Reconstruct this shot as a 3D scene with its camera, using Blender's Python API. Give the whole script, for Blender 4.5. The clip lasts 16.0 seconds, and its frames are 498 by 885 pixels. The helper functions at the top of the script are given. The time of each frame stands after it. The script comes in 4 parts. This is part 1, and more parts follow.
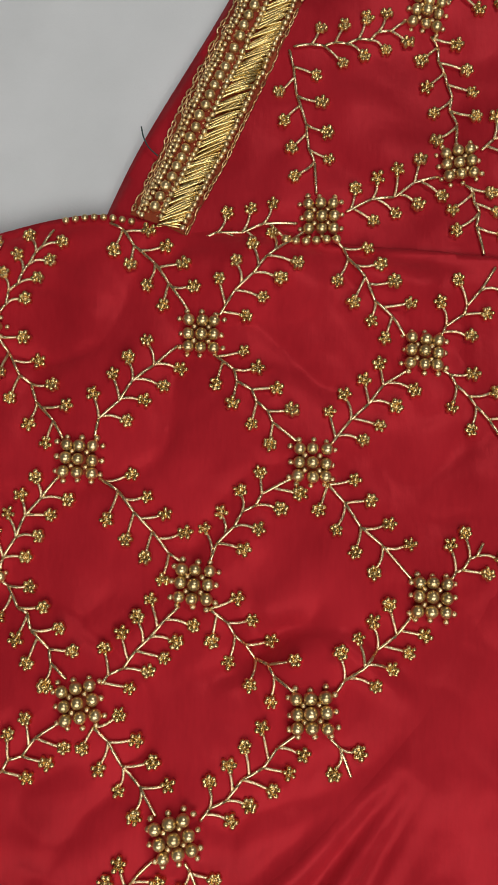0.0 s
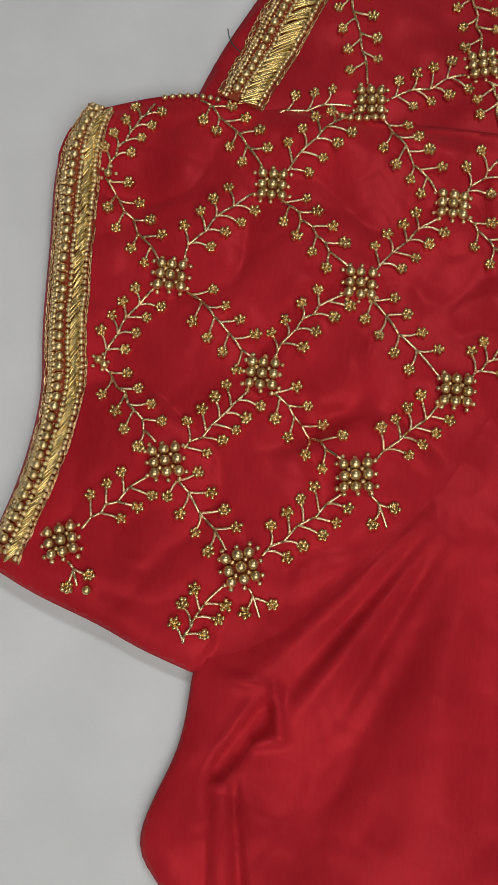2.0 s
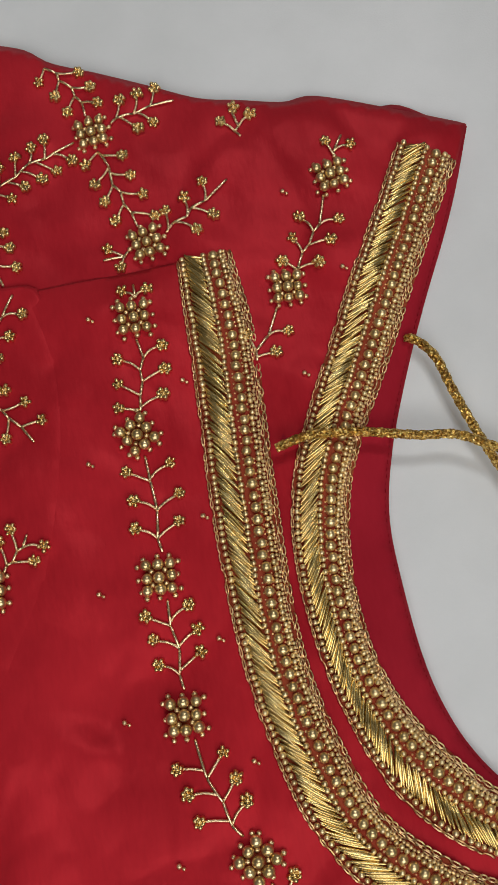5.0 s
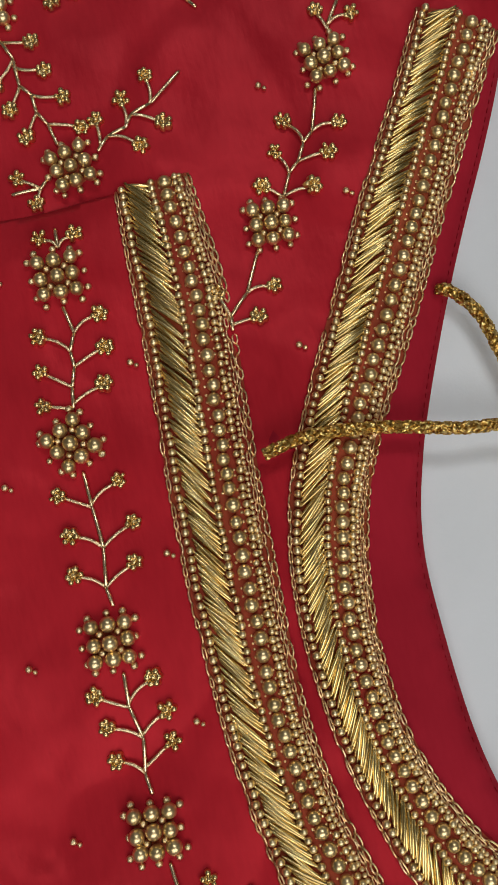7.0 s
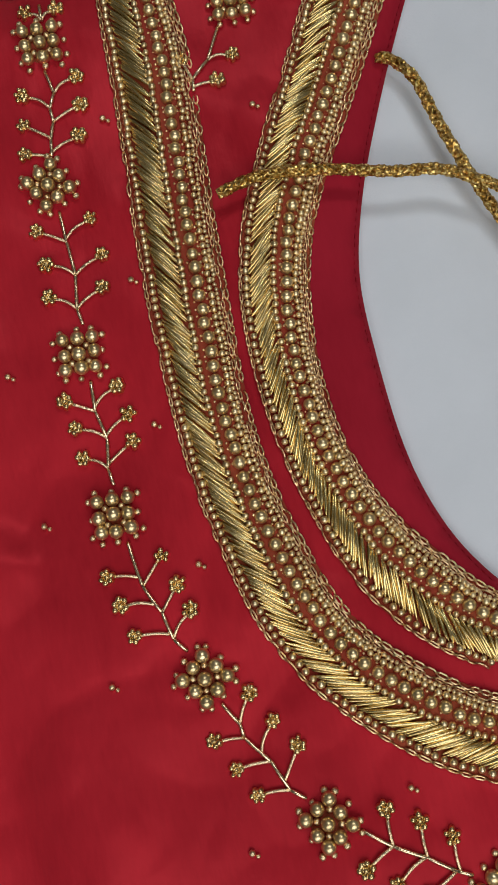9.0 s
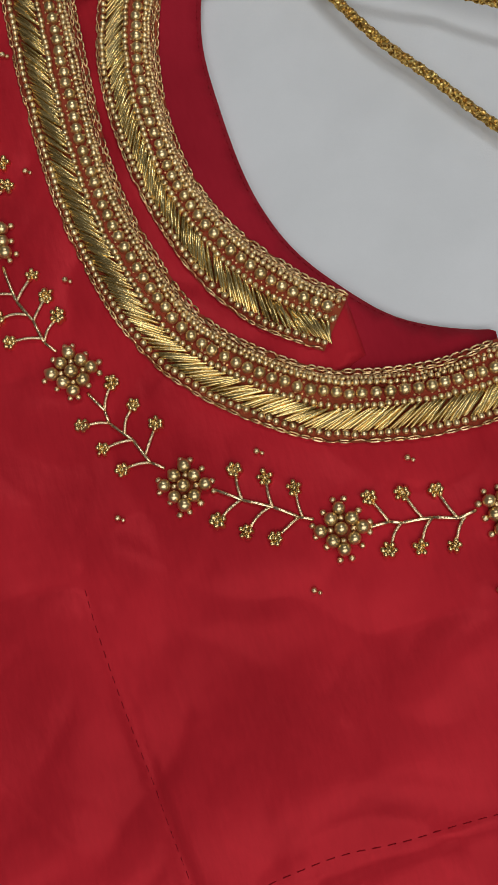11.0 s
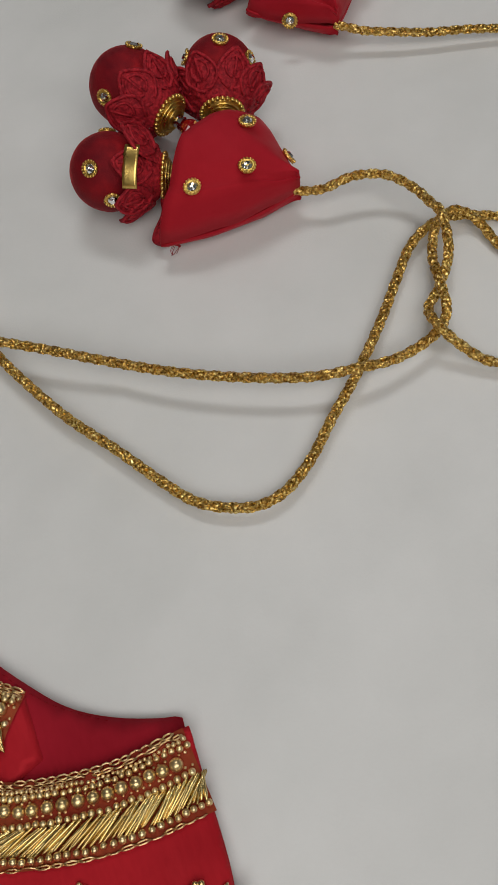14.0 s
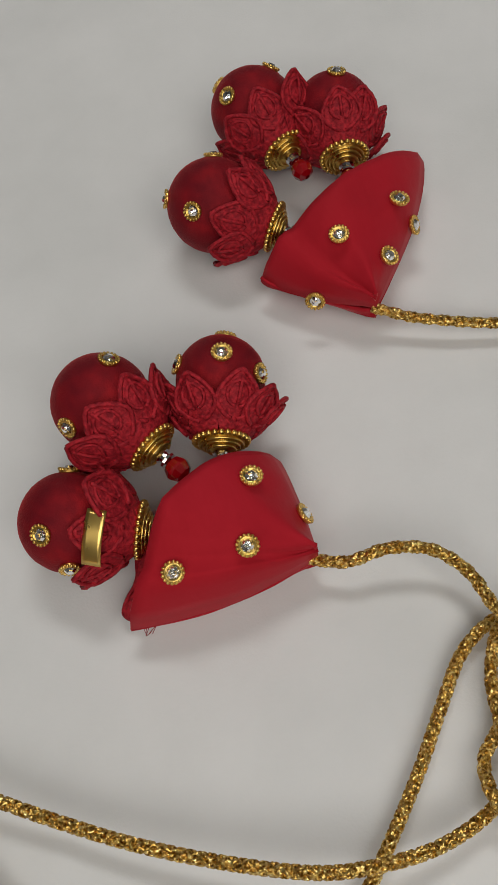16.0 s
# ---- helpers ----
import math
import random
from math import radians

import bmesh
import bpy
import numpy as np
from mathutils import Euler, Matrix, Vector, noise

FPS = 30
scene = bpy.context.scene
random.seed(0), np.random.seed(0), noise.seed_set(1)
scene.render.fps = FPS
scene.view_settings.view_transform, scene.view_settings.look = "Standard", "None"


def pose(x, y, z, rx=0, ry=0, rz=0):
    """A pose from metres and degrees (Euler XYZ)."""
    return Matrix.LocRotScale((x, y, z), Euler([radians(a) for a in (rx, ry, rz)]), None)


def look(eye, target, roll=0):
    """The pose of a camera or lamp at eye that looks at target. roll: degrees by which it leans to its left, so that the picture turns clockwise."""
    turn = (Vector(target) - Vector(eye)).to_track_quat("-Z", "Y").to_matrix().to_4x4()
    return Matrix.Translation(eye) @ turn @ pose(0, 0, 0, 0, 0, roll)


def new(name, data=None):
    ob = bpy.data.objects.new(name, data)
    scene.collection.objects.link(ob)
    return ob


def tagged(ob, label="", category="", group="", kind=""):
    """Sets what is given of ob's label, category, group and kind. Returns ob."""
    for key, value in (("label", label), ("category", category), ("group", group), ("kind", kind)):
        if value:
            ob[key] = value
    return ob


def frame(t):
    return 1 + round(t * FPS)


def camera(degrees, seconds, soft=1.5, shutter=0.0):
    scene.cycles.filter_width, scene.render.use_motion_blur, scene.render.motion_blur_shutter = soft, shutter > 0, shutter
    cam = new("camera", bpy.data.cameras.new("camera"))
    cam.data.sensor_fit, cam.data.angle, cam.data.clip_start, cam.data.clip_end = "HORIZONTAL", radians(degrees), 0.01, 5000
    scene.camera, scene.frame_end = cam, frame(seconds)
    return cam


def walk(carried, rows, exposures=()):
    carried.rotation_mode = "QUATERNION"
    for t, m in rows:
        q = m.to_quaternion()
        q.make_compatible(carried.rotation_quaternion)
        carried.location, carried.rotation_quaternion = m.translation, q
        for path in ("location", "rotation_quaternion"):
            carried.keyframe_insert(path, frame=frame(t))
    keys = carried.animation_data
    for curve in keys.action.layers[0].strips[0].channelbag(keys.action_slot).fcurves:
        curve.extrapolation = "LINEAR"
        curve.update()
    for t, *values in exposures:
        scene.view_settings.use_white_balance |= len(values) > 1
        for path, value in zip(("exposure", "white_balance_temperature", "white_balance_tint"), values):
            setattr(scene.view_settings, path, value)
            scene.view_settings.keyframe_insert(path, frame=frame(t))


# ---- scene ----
cam = camera(30.0, 16.0)
PATH = [
    (0, (0.04611, 0.00964, 0.25619), (0.03201, 0.09443, -0.23636), -8.27),
    (0.5, (0.04077, -0.00454, 0.26459), (0.02066, 0.08404, -0.22709), -10.12),
    (1, (0.03242, -0.02461, 0.27334), (0.00965, 0.07069, -0.21697), -9.69),
    (1.5, (0.02171, -0.05014, 0.28401), (-0.00132, 0.05326, -0.20464), -7.83),
    (2, (0.03339, -0.08138, 0.29513), (0.01506, 0.04087, -0.18935), -5.24),
    (2.5, (0.06276, -0.10298, 0.31000), (0.05626, 0.03002, -0.17195), -3.96),
    (3, (0.09630, -0.10990, 0.32225), (0.09694, 0.02900, -0.15807), -3.99),
    (3.5, (0.10600, -0.09849, 0.32124), (0.11041, 0.04188, -0.15863), -3.42),
    (4, (0.12339, -0.07504, 0.31770), (0.13097, 0.06914, -0.16101), -3.99),
    (4.5, (0.14918, -0.05135, 0.30257), (0.16431, 0.08380, -0.17858), -3.28),
    (5, (0.16616, -0.02532, 0.28035), (0.17617, 0.09286, -0.20538), -6.49),
    (5.2, (0.17014, -0.01555, 0.27137), (0.17597, 0.09503, -0.21621), -8.44),
    (7.3, (0.17465, 0.01394, 0.20605), (0.17955, 0.07378, -0.29033), -9.23),
    (7.5, (0.17348, 0.00799, 0.20742), (0.17210, 0.06344, -0.28950), -14.99),
    (8, (0.16810, -0.00800, 0.21583), (0.17109, 0.04165, -0.28169), -9.39),
    (8.2, (0.16993, -0.01421, 0.21971), (0.17013, 0.03498, -0.27786), -12.44),
    (10.3, (0.18289, -0.12974, 0.22875), (0.17793, -0.01071, -0.25685), -17.18),
    (10.5, (0.18462, -0.13666, 0.23119), (0.17952, -0.02095, -0.25521), -17.77),
    (11, (0.19106, -0.15737, 0.23354), (0.18922, -0.04558, -0.25380), -17.16),
    (11.5, (0.20067, -0.17349, 0.24401), (0.20680, -0.05665, -0.24211), -14.75),
    (12, (0.20158, -0.20135, 0.26317), (0.22470, -0.06076, -0.21610), -10.50),
    (12.5, (0.20808, -0.21893, 0.24734), (0.24838, -0.03658, -0.21648), -9.84),
    (13, (0.22717, -0.20484, 0.22267), (0.28057, 0.00049, -0.23009), -7.89),
    (13.5, (0.26193, -0.17792, 0.22253), (0.29981, 0.03722, -0.22723), -12.61),
    (14, (0.28064, -0.14120, 0.22855), (0.32072, 0.07402, -0.22097), -12.05),
    (14.5, (0.29039, -0.10149, 0.22966), (0.32605, 0.11485, -0.21971), -11.86),
    (15, (0.30006, -0.07710, 0.22462), (0.33594, 0.14310, -0.22284), -11.23),
    (15.5, (0.31026, -0.05398, 0.21701), (0.34163, 0.16819, -0.22982), -11.97),
    (16, (0.32587, -0.03124, 0.21073), (0.35749, 0.19384, -0.23462), -11.92),
]
EXPOSURES = [(0.0, 0.02, 6450, 10), (2.5, -0.08, 6450, 10), (3.5, 0.1, 6450, 10), (5.0, -0.04, 6400, 10), (7.5, -0.12, 6080, 10), (8.0, -0.14, 5850, 10), (10.5, -0.2, 6150, 10), (11.5, -0.2, 6250, 10), (12.5, -0.22, 6450, 10), (13.5, -0.2, 6600, 10), (14.0, -0.24, 6620, 10), (16.0, -0.12, 6720, 10)]
walk(cam, [(t, look(eye, target, roll)) for t, eye, target, roll in PATH], EXPOSURES)

# ---------------------------------------------------------------- light
world = bpy.data.worlds.new("world")
scene.world = world
world.use_nodes = True
world.node_tree.nodes["Background"].inputs["Color"].default_value = (0.9, 0.95, 1.0, 1)
world.node_tree.nodes["Background"].inputs["Strength"].default_value = 0.05


def unseen_lamp(eye, target, width, depth, watts, colour):
    """An unseen area lamp, with no fitting built for it."""
    data = bpy.data.lights.new("unseen_lamp", "AREA")
    data.shape, data.size, data.size_y = "RECTANGLE", width, depth
    data.energy, data.color = watts, colour
    new("unseen_lamp", data).matrix_world = look(eye, target)


# North lamp, its direction taken from the cast shadows and pearl highlights.
unseen_lamp((0.62, 0.90, 1.80), (0.22, 0.0, 0.0), 0.8, 0.3, 8.7, (0.97, 0.99, 1.0))
# Broad fill lamp, added in the south to even out the brightness.
unseen_lamp((0.24, -0.78, 1.12), (0.18, -0.1, 0.0), 1.5, 0.9, 12.2, (1.0, 0.985, 0.96))


# ---------------------------------------------------------------- materials
def material(name, rough=0.5, metal=0.0, **more):
    m = bpy.data.materials.new(name)
    m.use_nodes = True
    b = m.node_tree.nodes["Principled BSDF"]
    b.inputs["Roughness"].default_value = rough
    b.inputs["Metallic"].default_value = metal
    for key, value in more.items():
        b.inputs[key.replace("_", " ")].default_value = value
    return m, m.node_tree.nodes, m.node_tree.links, b


def noise_tex(n, l, scale, detail=3.0, source=None, stretch=None):
    tex = n.new("ShaderNodeTexNoise")
    tex.inputs["Scale"].default_value, tex.inputs["Detail"].default_value = scale, detail
    if source is None:
        source = n.new("ShaderNodeTexCoord").outputs["Object"]
    if stretch:
        mp = n.new("ShaderNodeMapping")
        mp.inputs["Scale"].default_value = stretch
        l.new(source, mp.inputs["Vector"])
        source = mp.outputs["Vector"]
    l.new(source, tex.inputs["Vector"])
    return tex


def ramp(n, l, fac, stops):
    r = n.new("ShaderNodeValToRGB")
    while len(r.color_ramp.elements) < len(stops):
        r.color_ramp.elements.new(0.5)
    for e, (at, c) in zip(r.color_ramp.elements, stops):
        e.position, e.color = at, (*c, 1)
    l.new(fac, r.inputs["Fac"])
    return r


def bump(n, l, b, height, strength, distance):
    bp = n.new("ShaderNodeBump")
    bp.inputs["Strength"].default_value, bp.inputs["Distance"].default_value = strength, distance
    l.new(height, bp.inputs["Height"])
    l.new(bp.outputs["Normal"], b.inputs["Normal"])
    return bp


def satin(name, light, dark, rough, sheen=0.3):
    """Woven satin: fine threads, soft tonal clouds, a little sheen."""
    m, n, l, b = material(name, rough, 0.0, Sheen_Weight=sheen, Sheen_Roughness=0.4, Specular_IOR_Level=0.5)
    b.inputs["Specular Tint"].default_value = (1.0, 0.08, 0.09, 1)
    b.inputs["Sheen Tint"].default_value = (1.0, 0.10, 0.12, 1)
    cloud = noise_tex(n, l, 26.0, 3.0)
    weave = noise_tex(n, l, 900.0, 2.0, stretch=(1.0, 0.22, 1.0))
    mix = n.new("ShaderNodeMath")
    mix.operation = "MULTIPLY_ADD"
    l.new(weave.outputs["Fac"], mix.inputs[0])
    mix.inputs[1].default_value = 0.22
    l.new(cloud.outputs["Fac"], mix.inputs[2])
    col = ramp(n, l, mix.outputs[0], [(0.38, dark), (0.78, light)])
    l.new(col.outputs["Color"], b.inputs["Base Color"])
    fine = bump(n, l, b, weave.outputs["Fac"], 0.12, 0.0004)
    pucker = noise_tex(n, l, 170.0, 3.0)
    soft = n.new("ShaderNodeBump")
    soft.inputs["Strength"].default_value, soft.inputs["Distance"].default_value = 0.16, 0.0012
    l.new(pucker.outputs["Fac"], soft.inputs["Height"])
    l.new(soft.outputs["Normal"], fine.inputs["Normal"])
    return m


def metal(name, light, dark, rough, bump_scale=700.0, bump_depth=0.0003, island=False, strength=0.3, spread=0.3, body=1.0):
    m, n, l, b = material(name, rough, body)
    tex = noise_tex(n, l, bump_scale, 2.0)
    if island:
        rnd = n.new("ShaderNodeNewGeometry").outputs["Random Per Island"]
    else:
        rnd = n.new("ShaderNodeObjectInfo").outputs["Random"]
    mix = n.new("ShaderNodeMath")
    mix.operation = "MULTIPLY_ADD"
    l.new(rnd, mix.inputs[0])
    mix.inputs[1].default_value = 0.6
    sub = n.new("ShaderNodeMath")
    sub.operation = "MULTIPLY"
    l.new(tex.outputs["Fac"], sub.inputs[0])
    sub.inputs[1].default_value = 0.4
    l.new(sub.outputs[0], mix.inputs[2])
    col = ramp(n, l, mix.outputs[0], [(0.1, dark), (0.9, light)])
    l.new(col.outputs["Color"], b.inputs["Base Color"])
    rr = n.new("ShaderNodeMapRange")
    rr.inputs["To Min"].default_value, rr.inputs["To Max"].default_value = rough, rough + spread * 0.5
    l.new(tex.outputs["Fac"], rr.inputs["Value"])
    l.new(rr.outputs["Result"], b.inputs["Roughness"])
    bump(n, l, b, tex.outputs["Fac"], strength, bump_depth)
    return m


RED = satin("red_satin", (0.50, 0.020, 0.030), (0.34, 0.012, 0.019), 0.36, 0.10)
RED_BACK = satin("red_satin_under", (0.46, 0.019, 0.029), (0.31, 0.011, 0.018), 0.37, 0.10)
CAP_RED = satin("red_satin_cap", (0.43, 0.016, 0.029), (0.37, 0.013, 0.022), 0.58, 0.2)
MAROON = satin("maroon_lining", (0.36, 0.015, 0.029), (0.27, 0.010, 0.020), 0.65, 0.2)
STITCH = satin("maroon_thread", (0.28, 0.006, 0.013), (0.20, 0.004, 0.010), 0.6, 0.1)
PEARL = metal("antique_gold_pearl", (0.94, 0.72, 0.38), (0.70, 0.52, 0.24), 0.27, 500.0, 0.0001, False, 0.1, 0.2, 0.95)
SEED = metal("gold_seed_bead", (1.0, 0.80, 0.46), (0.84, 0.62, 0.31), 0.26, 900.0, 0.0002, True)
FLORET = metal("dark_gold_bead", (0.95, 0.70, 0.33), (0.56, 0.38, 0.14), 0.2, 900.0, 0.0002, True)
COIL = metal("gold_coil", (1.0, 0.78, 0.35), (0.45, 0.31, 0.11), 0.18, 1500.0, 0.0001, False, 0.12)
WIRE = metal("pale_gold_tube", (1.0, 0.78, 0.48), (0.78, 0.55, 0.28), 0.2, 800.0, 0.0002, True)
CHAIN = metal("gold_chain_stitch", (1.0, 0.74, 0.42), (0.74, 0.48, 0.22), 0.22, 1200.0, 0.0003, True)
BACKING = satin("brown_gold_backing", (0.31, 0.075, 0.03), (0.20, 0.025, 0.014), 0.5, 0.1)
FINDING = metal("yellow_gold_metal", (0.90, 0.62, 0.19), (0.70, 0.46, 0.11), 0.22, 400.0, 0.0001)


def cord_material():
    m, n, l, b = material("gold_lurex_braid", 0.3, 1.0)
    tex = noise_tex(n, l, 1300.0, 3.0)
    col = ramp(n, l, tex.outputs["Fac"], [(0.34, (0.26, 0.12, 0.02)), (0.5, (0.74, 0.46, 0.11)), (0.66, (1.0, 0.80, 0.32))])
    l.new(col.outputs["Color"], b.inputs["Base Color"])
    vor = n.new("ShaderNodeTexVoronoi")
    vor.inputs["Scale"].default_value = 900.0
    l.new(n.new("ShaderNodeTexCoord").outputs["Object"], vor.inputs["Vector"])
    bump(n, l, b, vor.outputs["Distance"], 0.9, 0.0008)
    return m


def velvet_material():
    m, n, l, b = material("red_velvet", 0.7, 0.0, Sheen_Weight=0.35, Sheen_Roughness=0.3, Specular_IOR_Level=0.2)
    b.inputs["Sheen Tint"].default_value = (1.0, 0.12, 0.12, 1)
    big, fine = noise_tex(n, l, 130.0, 3.0), noise_tex(n, l, 2500.0, 2.0)
    # The brighter red patches put the velvet's sheen into its base colour.
    col = ramp(n, l, big.outputs["Fac"], [(0.34, (0.15, 0.002, 0.008)), (0.54, (0.22, 0.004, 0.010)), (0.72, (0.36, 0.008, 0.014))])
    l.new(col.outputs["Color"], b.inputs["Base Color"])
    bump(n, l, b, fine.outputs["Fac"], 0.35, 0.0006)
    return m


def lace_material():
    m, n, l, b = material("red_lace", 0.7, 0.0, Specular_IOR_Level=0.25)
    tex = noise_tex(n, l, 1100.0, 2.0)
    col = ramp(n, l, tex.outputs["Fac"], [(0.35, (0.24, 0.006, 0.014)), (0.65, (0.48, 0.018, 0.030))])
    l.new(col.outputs["Color"], b.inputs["Base Color"])
    bump(n, l, b, tex.outputs["Fac"], 0.8, 0.0006)
    return m


def sheet_material():
    m, n, l, b = material("white_cotton_sheet", 0.8, 0.0, Sheen_Weight=0.1)
    weave, mottle, broad = noise_tex(n, l, 1500.0, 2.0), noise_tex(n, l, 9.0, 4.0), noise_tex(n, l, 60.0, 3.0)
    add = n.new("ShaderNodeMath")
    add.operation = "MULTIPLY_ADD"
    l.new(broad.outputs["Fac"], add.inputs[0])
    add.inputs[1].default_value = 0.35
    l.new(mottle.outputs["Fac"], add.inputs[2])
    # Pale grey to near-white mottling, large and small patches together.
    col = ramp(n, l, add.outputs[0], [(0.4, (0.68, 0.685, 0.675)), (0.9, (0.79, 0.79, 0.785))])
    l.new(col.outputs["Color"], b.inputs["Base Color"])
    bump(n, l, b, weave.outputs["Fac"], 0.15, 0.0004)
    return m


def wall_material():
    m, n, l, b = material("plain_wall_paint", 0.8)
    tex = noise_tex(n, l, 5.0, 4.0)
    # Mid-grey, set for how much the unseen walls reflect into the beads.
    col = ramp(n, l, tex.outputs["Fac"], [(0.3, (0.34, 0.33, 0.31)), (0.7, (0.42, 0.41, 0.39))])
    l.new(col.outputs["Color"], b.inputs["Base Color"])
    return m


CORD, VELVET, LACE, SHEET, WALL = cord_material(), velvet_material(), lace_material(), sheet_material(), wall_material()
STONE = material("clear_rhinestone", 0.0, 0.0, Base_Color=(0.97, 0.98, 1.0, 1), IOR=1.75, Transmission_Weight=1.0)[0]
FOIL = material("silver_foil", 0.12, 1.0, Base_Color=(0.8, 0.8, 0.82, 1))[0]
RUBY = material("ruby_crystal", 0.05, 0.0, Base_Color=(0.30, 0.002, 0.006, 1), Coat_Weight=1.0, IOR=1.7)[0]
GREEN = material("dark_green_thread", 0.6, 0.0, Base_Color=(0.02, 0.05, 0.045, 1))[0]


# ---------------------------------------------------------------- building tools
def curve_points(pts, count):
    """A smooth line through the given points, cut into equal steps."""
    p = np.array(pts, float)
    ext = np.vstack([2 * p[0] - p[1], p, 2 * p[-1] - p[-2]])
    fine = []
    for i in range(len(p) - 1):
        a, b, c, d = ext[i:i + 4]
        for u in np.linspace(0, 1, 16, endpoint=False):
            fine.append(0.5 * (2 * b + (c - a) * u + (2 * a - 5 * b + 4 * c - d) * u * u + (3 * b - a - 3 * c + d) * u ** 3))
    fine = np.array(fine + [p[-1]])
    s = np.r_[0, np.cumsum(np.linalg.norm(np.diff(fine, axis=0), axis=1))]
    at = np.linspace(0, s[-1], count)
    return np.stack([np.interp(at, s, fine[:, k]) for k in range(p.shape[1])], 1)


def length_of(p):
    return float(np.linalg.norm(np.diff(np.array(p), axis=0), axis=1).sum())


class Shape:
    """Collects simple solids into one mesh."""
    def __init__(self):
        self.v, self.f = [], []

    def add(self, v, f):
        k = len(self.v)
        self.v.extend(map(tuple, v))
        self.f.extend(tuple(k + i for i in face) for face in f)

    def ball(self, c, r, seg=8, rings=6, squash=1.0):
        v = [(c[0], c[1], c[2] + r * squash)]
        for i in range(1, rings):
            a = math.pi * i / rings
            for j in range(seg):
                b = 2 * math.pi * j / seg
                v.append((c[0] + r * math.sin(a) * math.cos(b), c[1] + r * math.sin(a) * math.sin(b), c[2] + r * squash * math.cos(a)))
        v.append((c[0], c[1], c[2] - r * squash))
        f = [(0, 1 + j, 1 + (j + 1) % seg) for j in range(seg)]
        for i in range(rings - 2):
            for j in range(seg):
                a, b = 1 + i * seg + j, 1 + i * seg + (j + 1) % seg
                f.append((a, a + seg, b + seg, b))
        e, k = len(v) - 1, 1 + (rings - 2) * seg
        f += [(k + j, e, k + (j + 1) % seg) for j in range(seg)]
        self.add(v, f)

    def tube(self, pts, r, sides=6, taper=None):
        p = np.array(pts, float)
        n = len(p)
        t = np.gradient(p, axis=0)
        t /= np.maximum(np.linalg.norm(t, axis=1), 1e-9)[:, None]
        up = np.tile([0.0, 0.0, 1.0], (n, 1))
        side = np.cross(t, up)
        bad = np.linalg.norm(side, axis=1) < 0.05
        side[bad] = [1.0, 0, 0]
        side /= np.linalg.norm(side, axis=1)[:, None]
        nor = np.cross(side, t)
        rr = np.full(n, r) if taper is None else r * np.array(taper)
        v = []
        for i in range(n):
            for j in range(sides):
                a = 2 * math.pi * j / sides
                v.append(p[i] + rr[i] * (math.cos(a) * side[i] + math.sin(a) * nor[i]))
        f = []
        for i in range(n - 1):
            for j in range(sides):
                a, b = i * sides + j, i * sides + (j + 1) % sides
                f.append((a, b, b + sides, a + sides))
        f += [tuple(range(sides - 1, -1, -1)), tuple((n - 1) * sides + j for j in range(sides))]
        self.add(v, f)

    def lathe(self, profile, seg=24):
        """Turns (radius, height) pairs about the z axis."""
        n = len(profile)
        v = [(r * math.cos(2 * math.pi * j / seg), r * math.sin(2 * math.pi * j / seg), h) for r, h in profile for j in range(seg)]
        f = []
        for i in range(n - 1):
            for j in range(seg):
                a, b = i * seg + j, i * seg + (j + 1) % seg
                f.append((a, b, b + seg, a + seg))
        self.add(v, f)

    def mesh(self, name, mat, smooth=True):
        me = bpy.data.meshes.new(name)
        me.from_pydata([tuple(map(float, v)) for v in self.v], [], self.f)
        me.materials.append(mat)
        if smooth:
            me.polygons.foreach_set("use_smooth", [True] * len(me.polygons))
        me.update()
        return me


def put(name, mesh, parent=None, m=None, label="", kind=""):
    ob = new(name, mesh)
    if m is not None:
        ob.matrix_basis = m
    ob.parent = parent
    return tagged(ob, label, kind=kind)


# ---------------------------------------------------------------- room and sheet
def slab(name, lo, hi, mat, label, category):
    s = Shape()
    x0, y0, z0 = lo
    x1, y1, z1 = hi
    s.add([(x0, y0, z0), (x1, y0, z0), (x1, y1, z0), (x0, y1, z0), (x0, y0, z1), (x1, y0, z1), (x1, y1, z1), (x0, y1, z1)],
          [(3, 2, 1, 0), (4, 5, 6, 7), (0, 1, 5, 4), (1, 2, 6, 5), (2, 3, 7, 6), (3, 0, 4, 7)])
    return tagged(new(name, s.mesh(name, mat, False)), label, category, kind="structure")


# Unseen walls and ceiling, added to close the room and bounce light.
slab("wall_north", (-1.9, 1.8, -0.1), (2.2, 1.9, 2.2), WALL, "unseen plain grey wall added to close the room", "wall")
slab("wall_south", (-1.9, -1.9, -0.1), (2.2, -1.8, 2.2), WALL, "unseen plain grey wall added to close the room", "wall")
slab("wall_west", (-1.9, -1.8, -0.1), (-1.8, 1.8, 2.2), WALL, "unseen plain grey wall added to close the room", "wall")
slab("wall_east", (2.1, -1.8, -0.1), (2.2, 1.8, 2.2), WALL, "unseen plain grey wall added to close the room", "wall")
slab("ceiling", (-1.9, -1.9, 2.2), (2.2, 1.9, 2.3), WALL, "unseen plain grey ceiling added to close the room", "ceiling")


def sheet_z(x, y):
    """Soft creases of the cloth, never above the ground level by more than a millimetre or two."""
    z = 0.0026 * noise.noise((x * 9, y * 9, 3.0)) + 0.0010 * noise.noise((x * 24, y * 15, 7.0)) + 0.0009 * (1 - abs(noise.noise((x * 11 + 3, y * 8, 5.0)))) ** 7 + 0.0012 * (1 - abs(noise.noise((x * 5 + 1, y * 7 - x * 3, 9.0)))) ** 9
    return min(z - 0.0026, 0.0005)


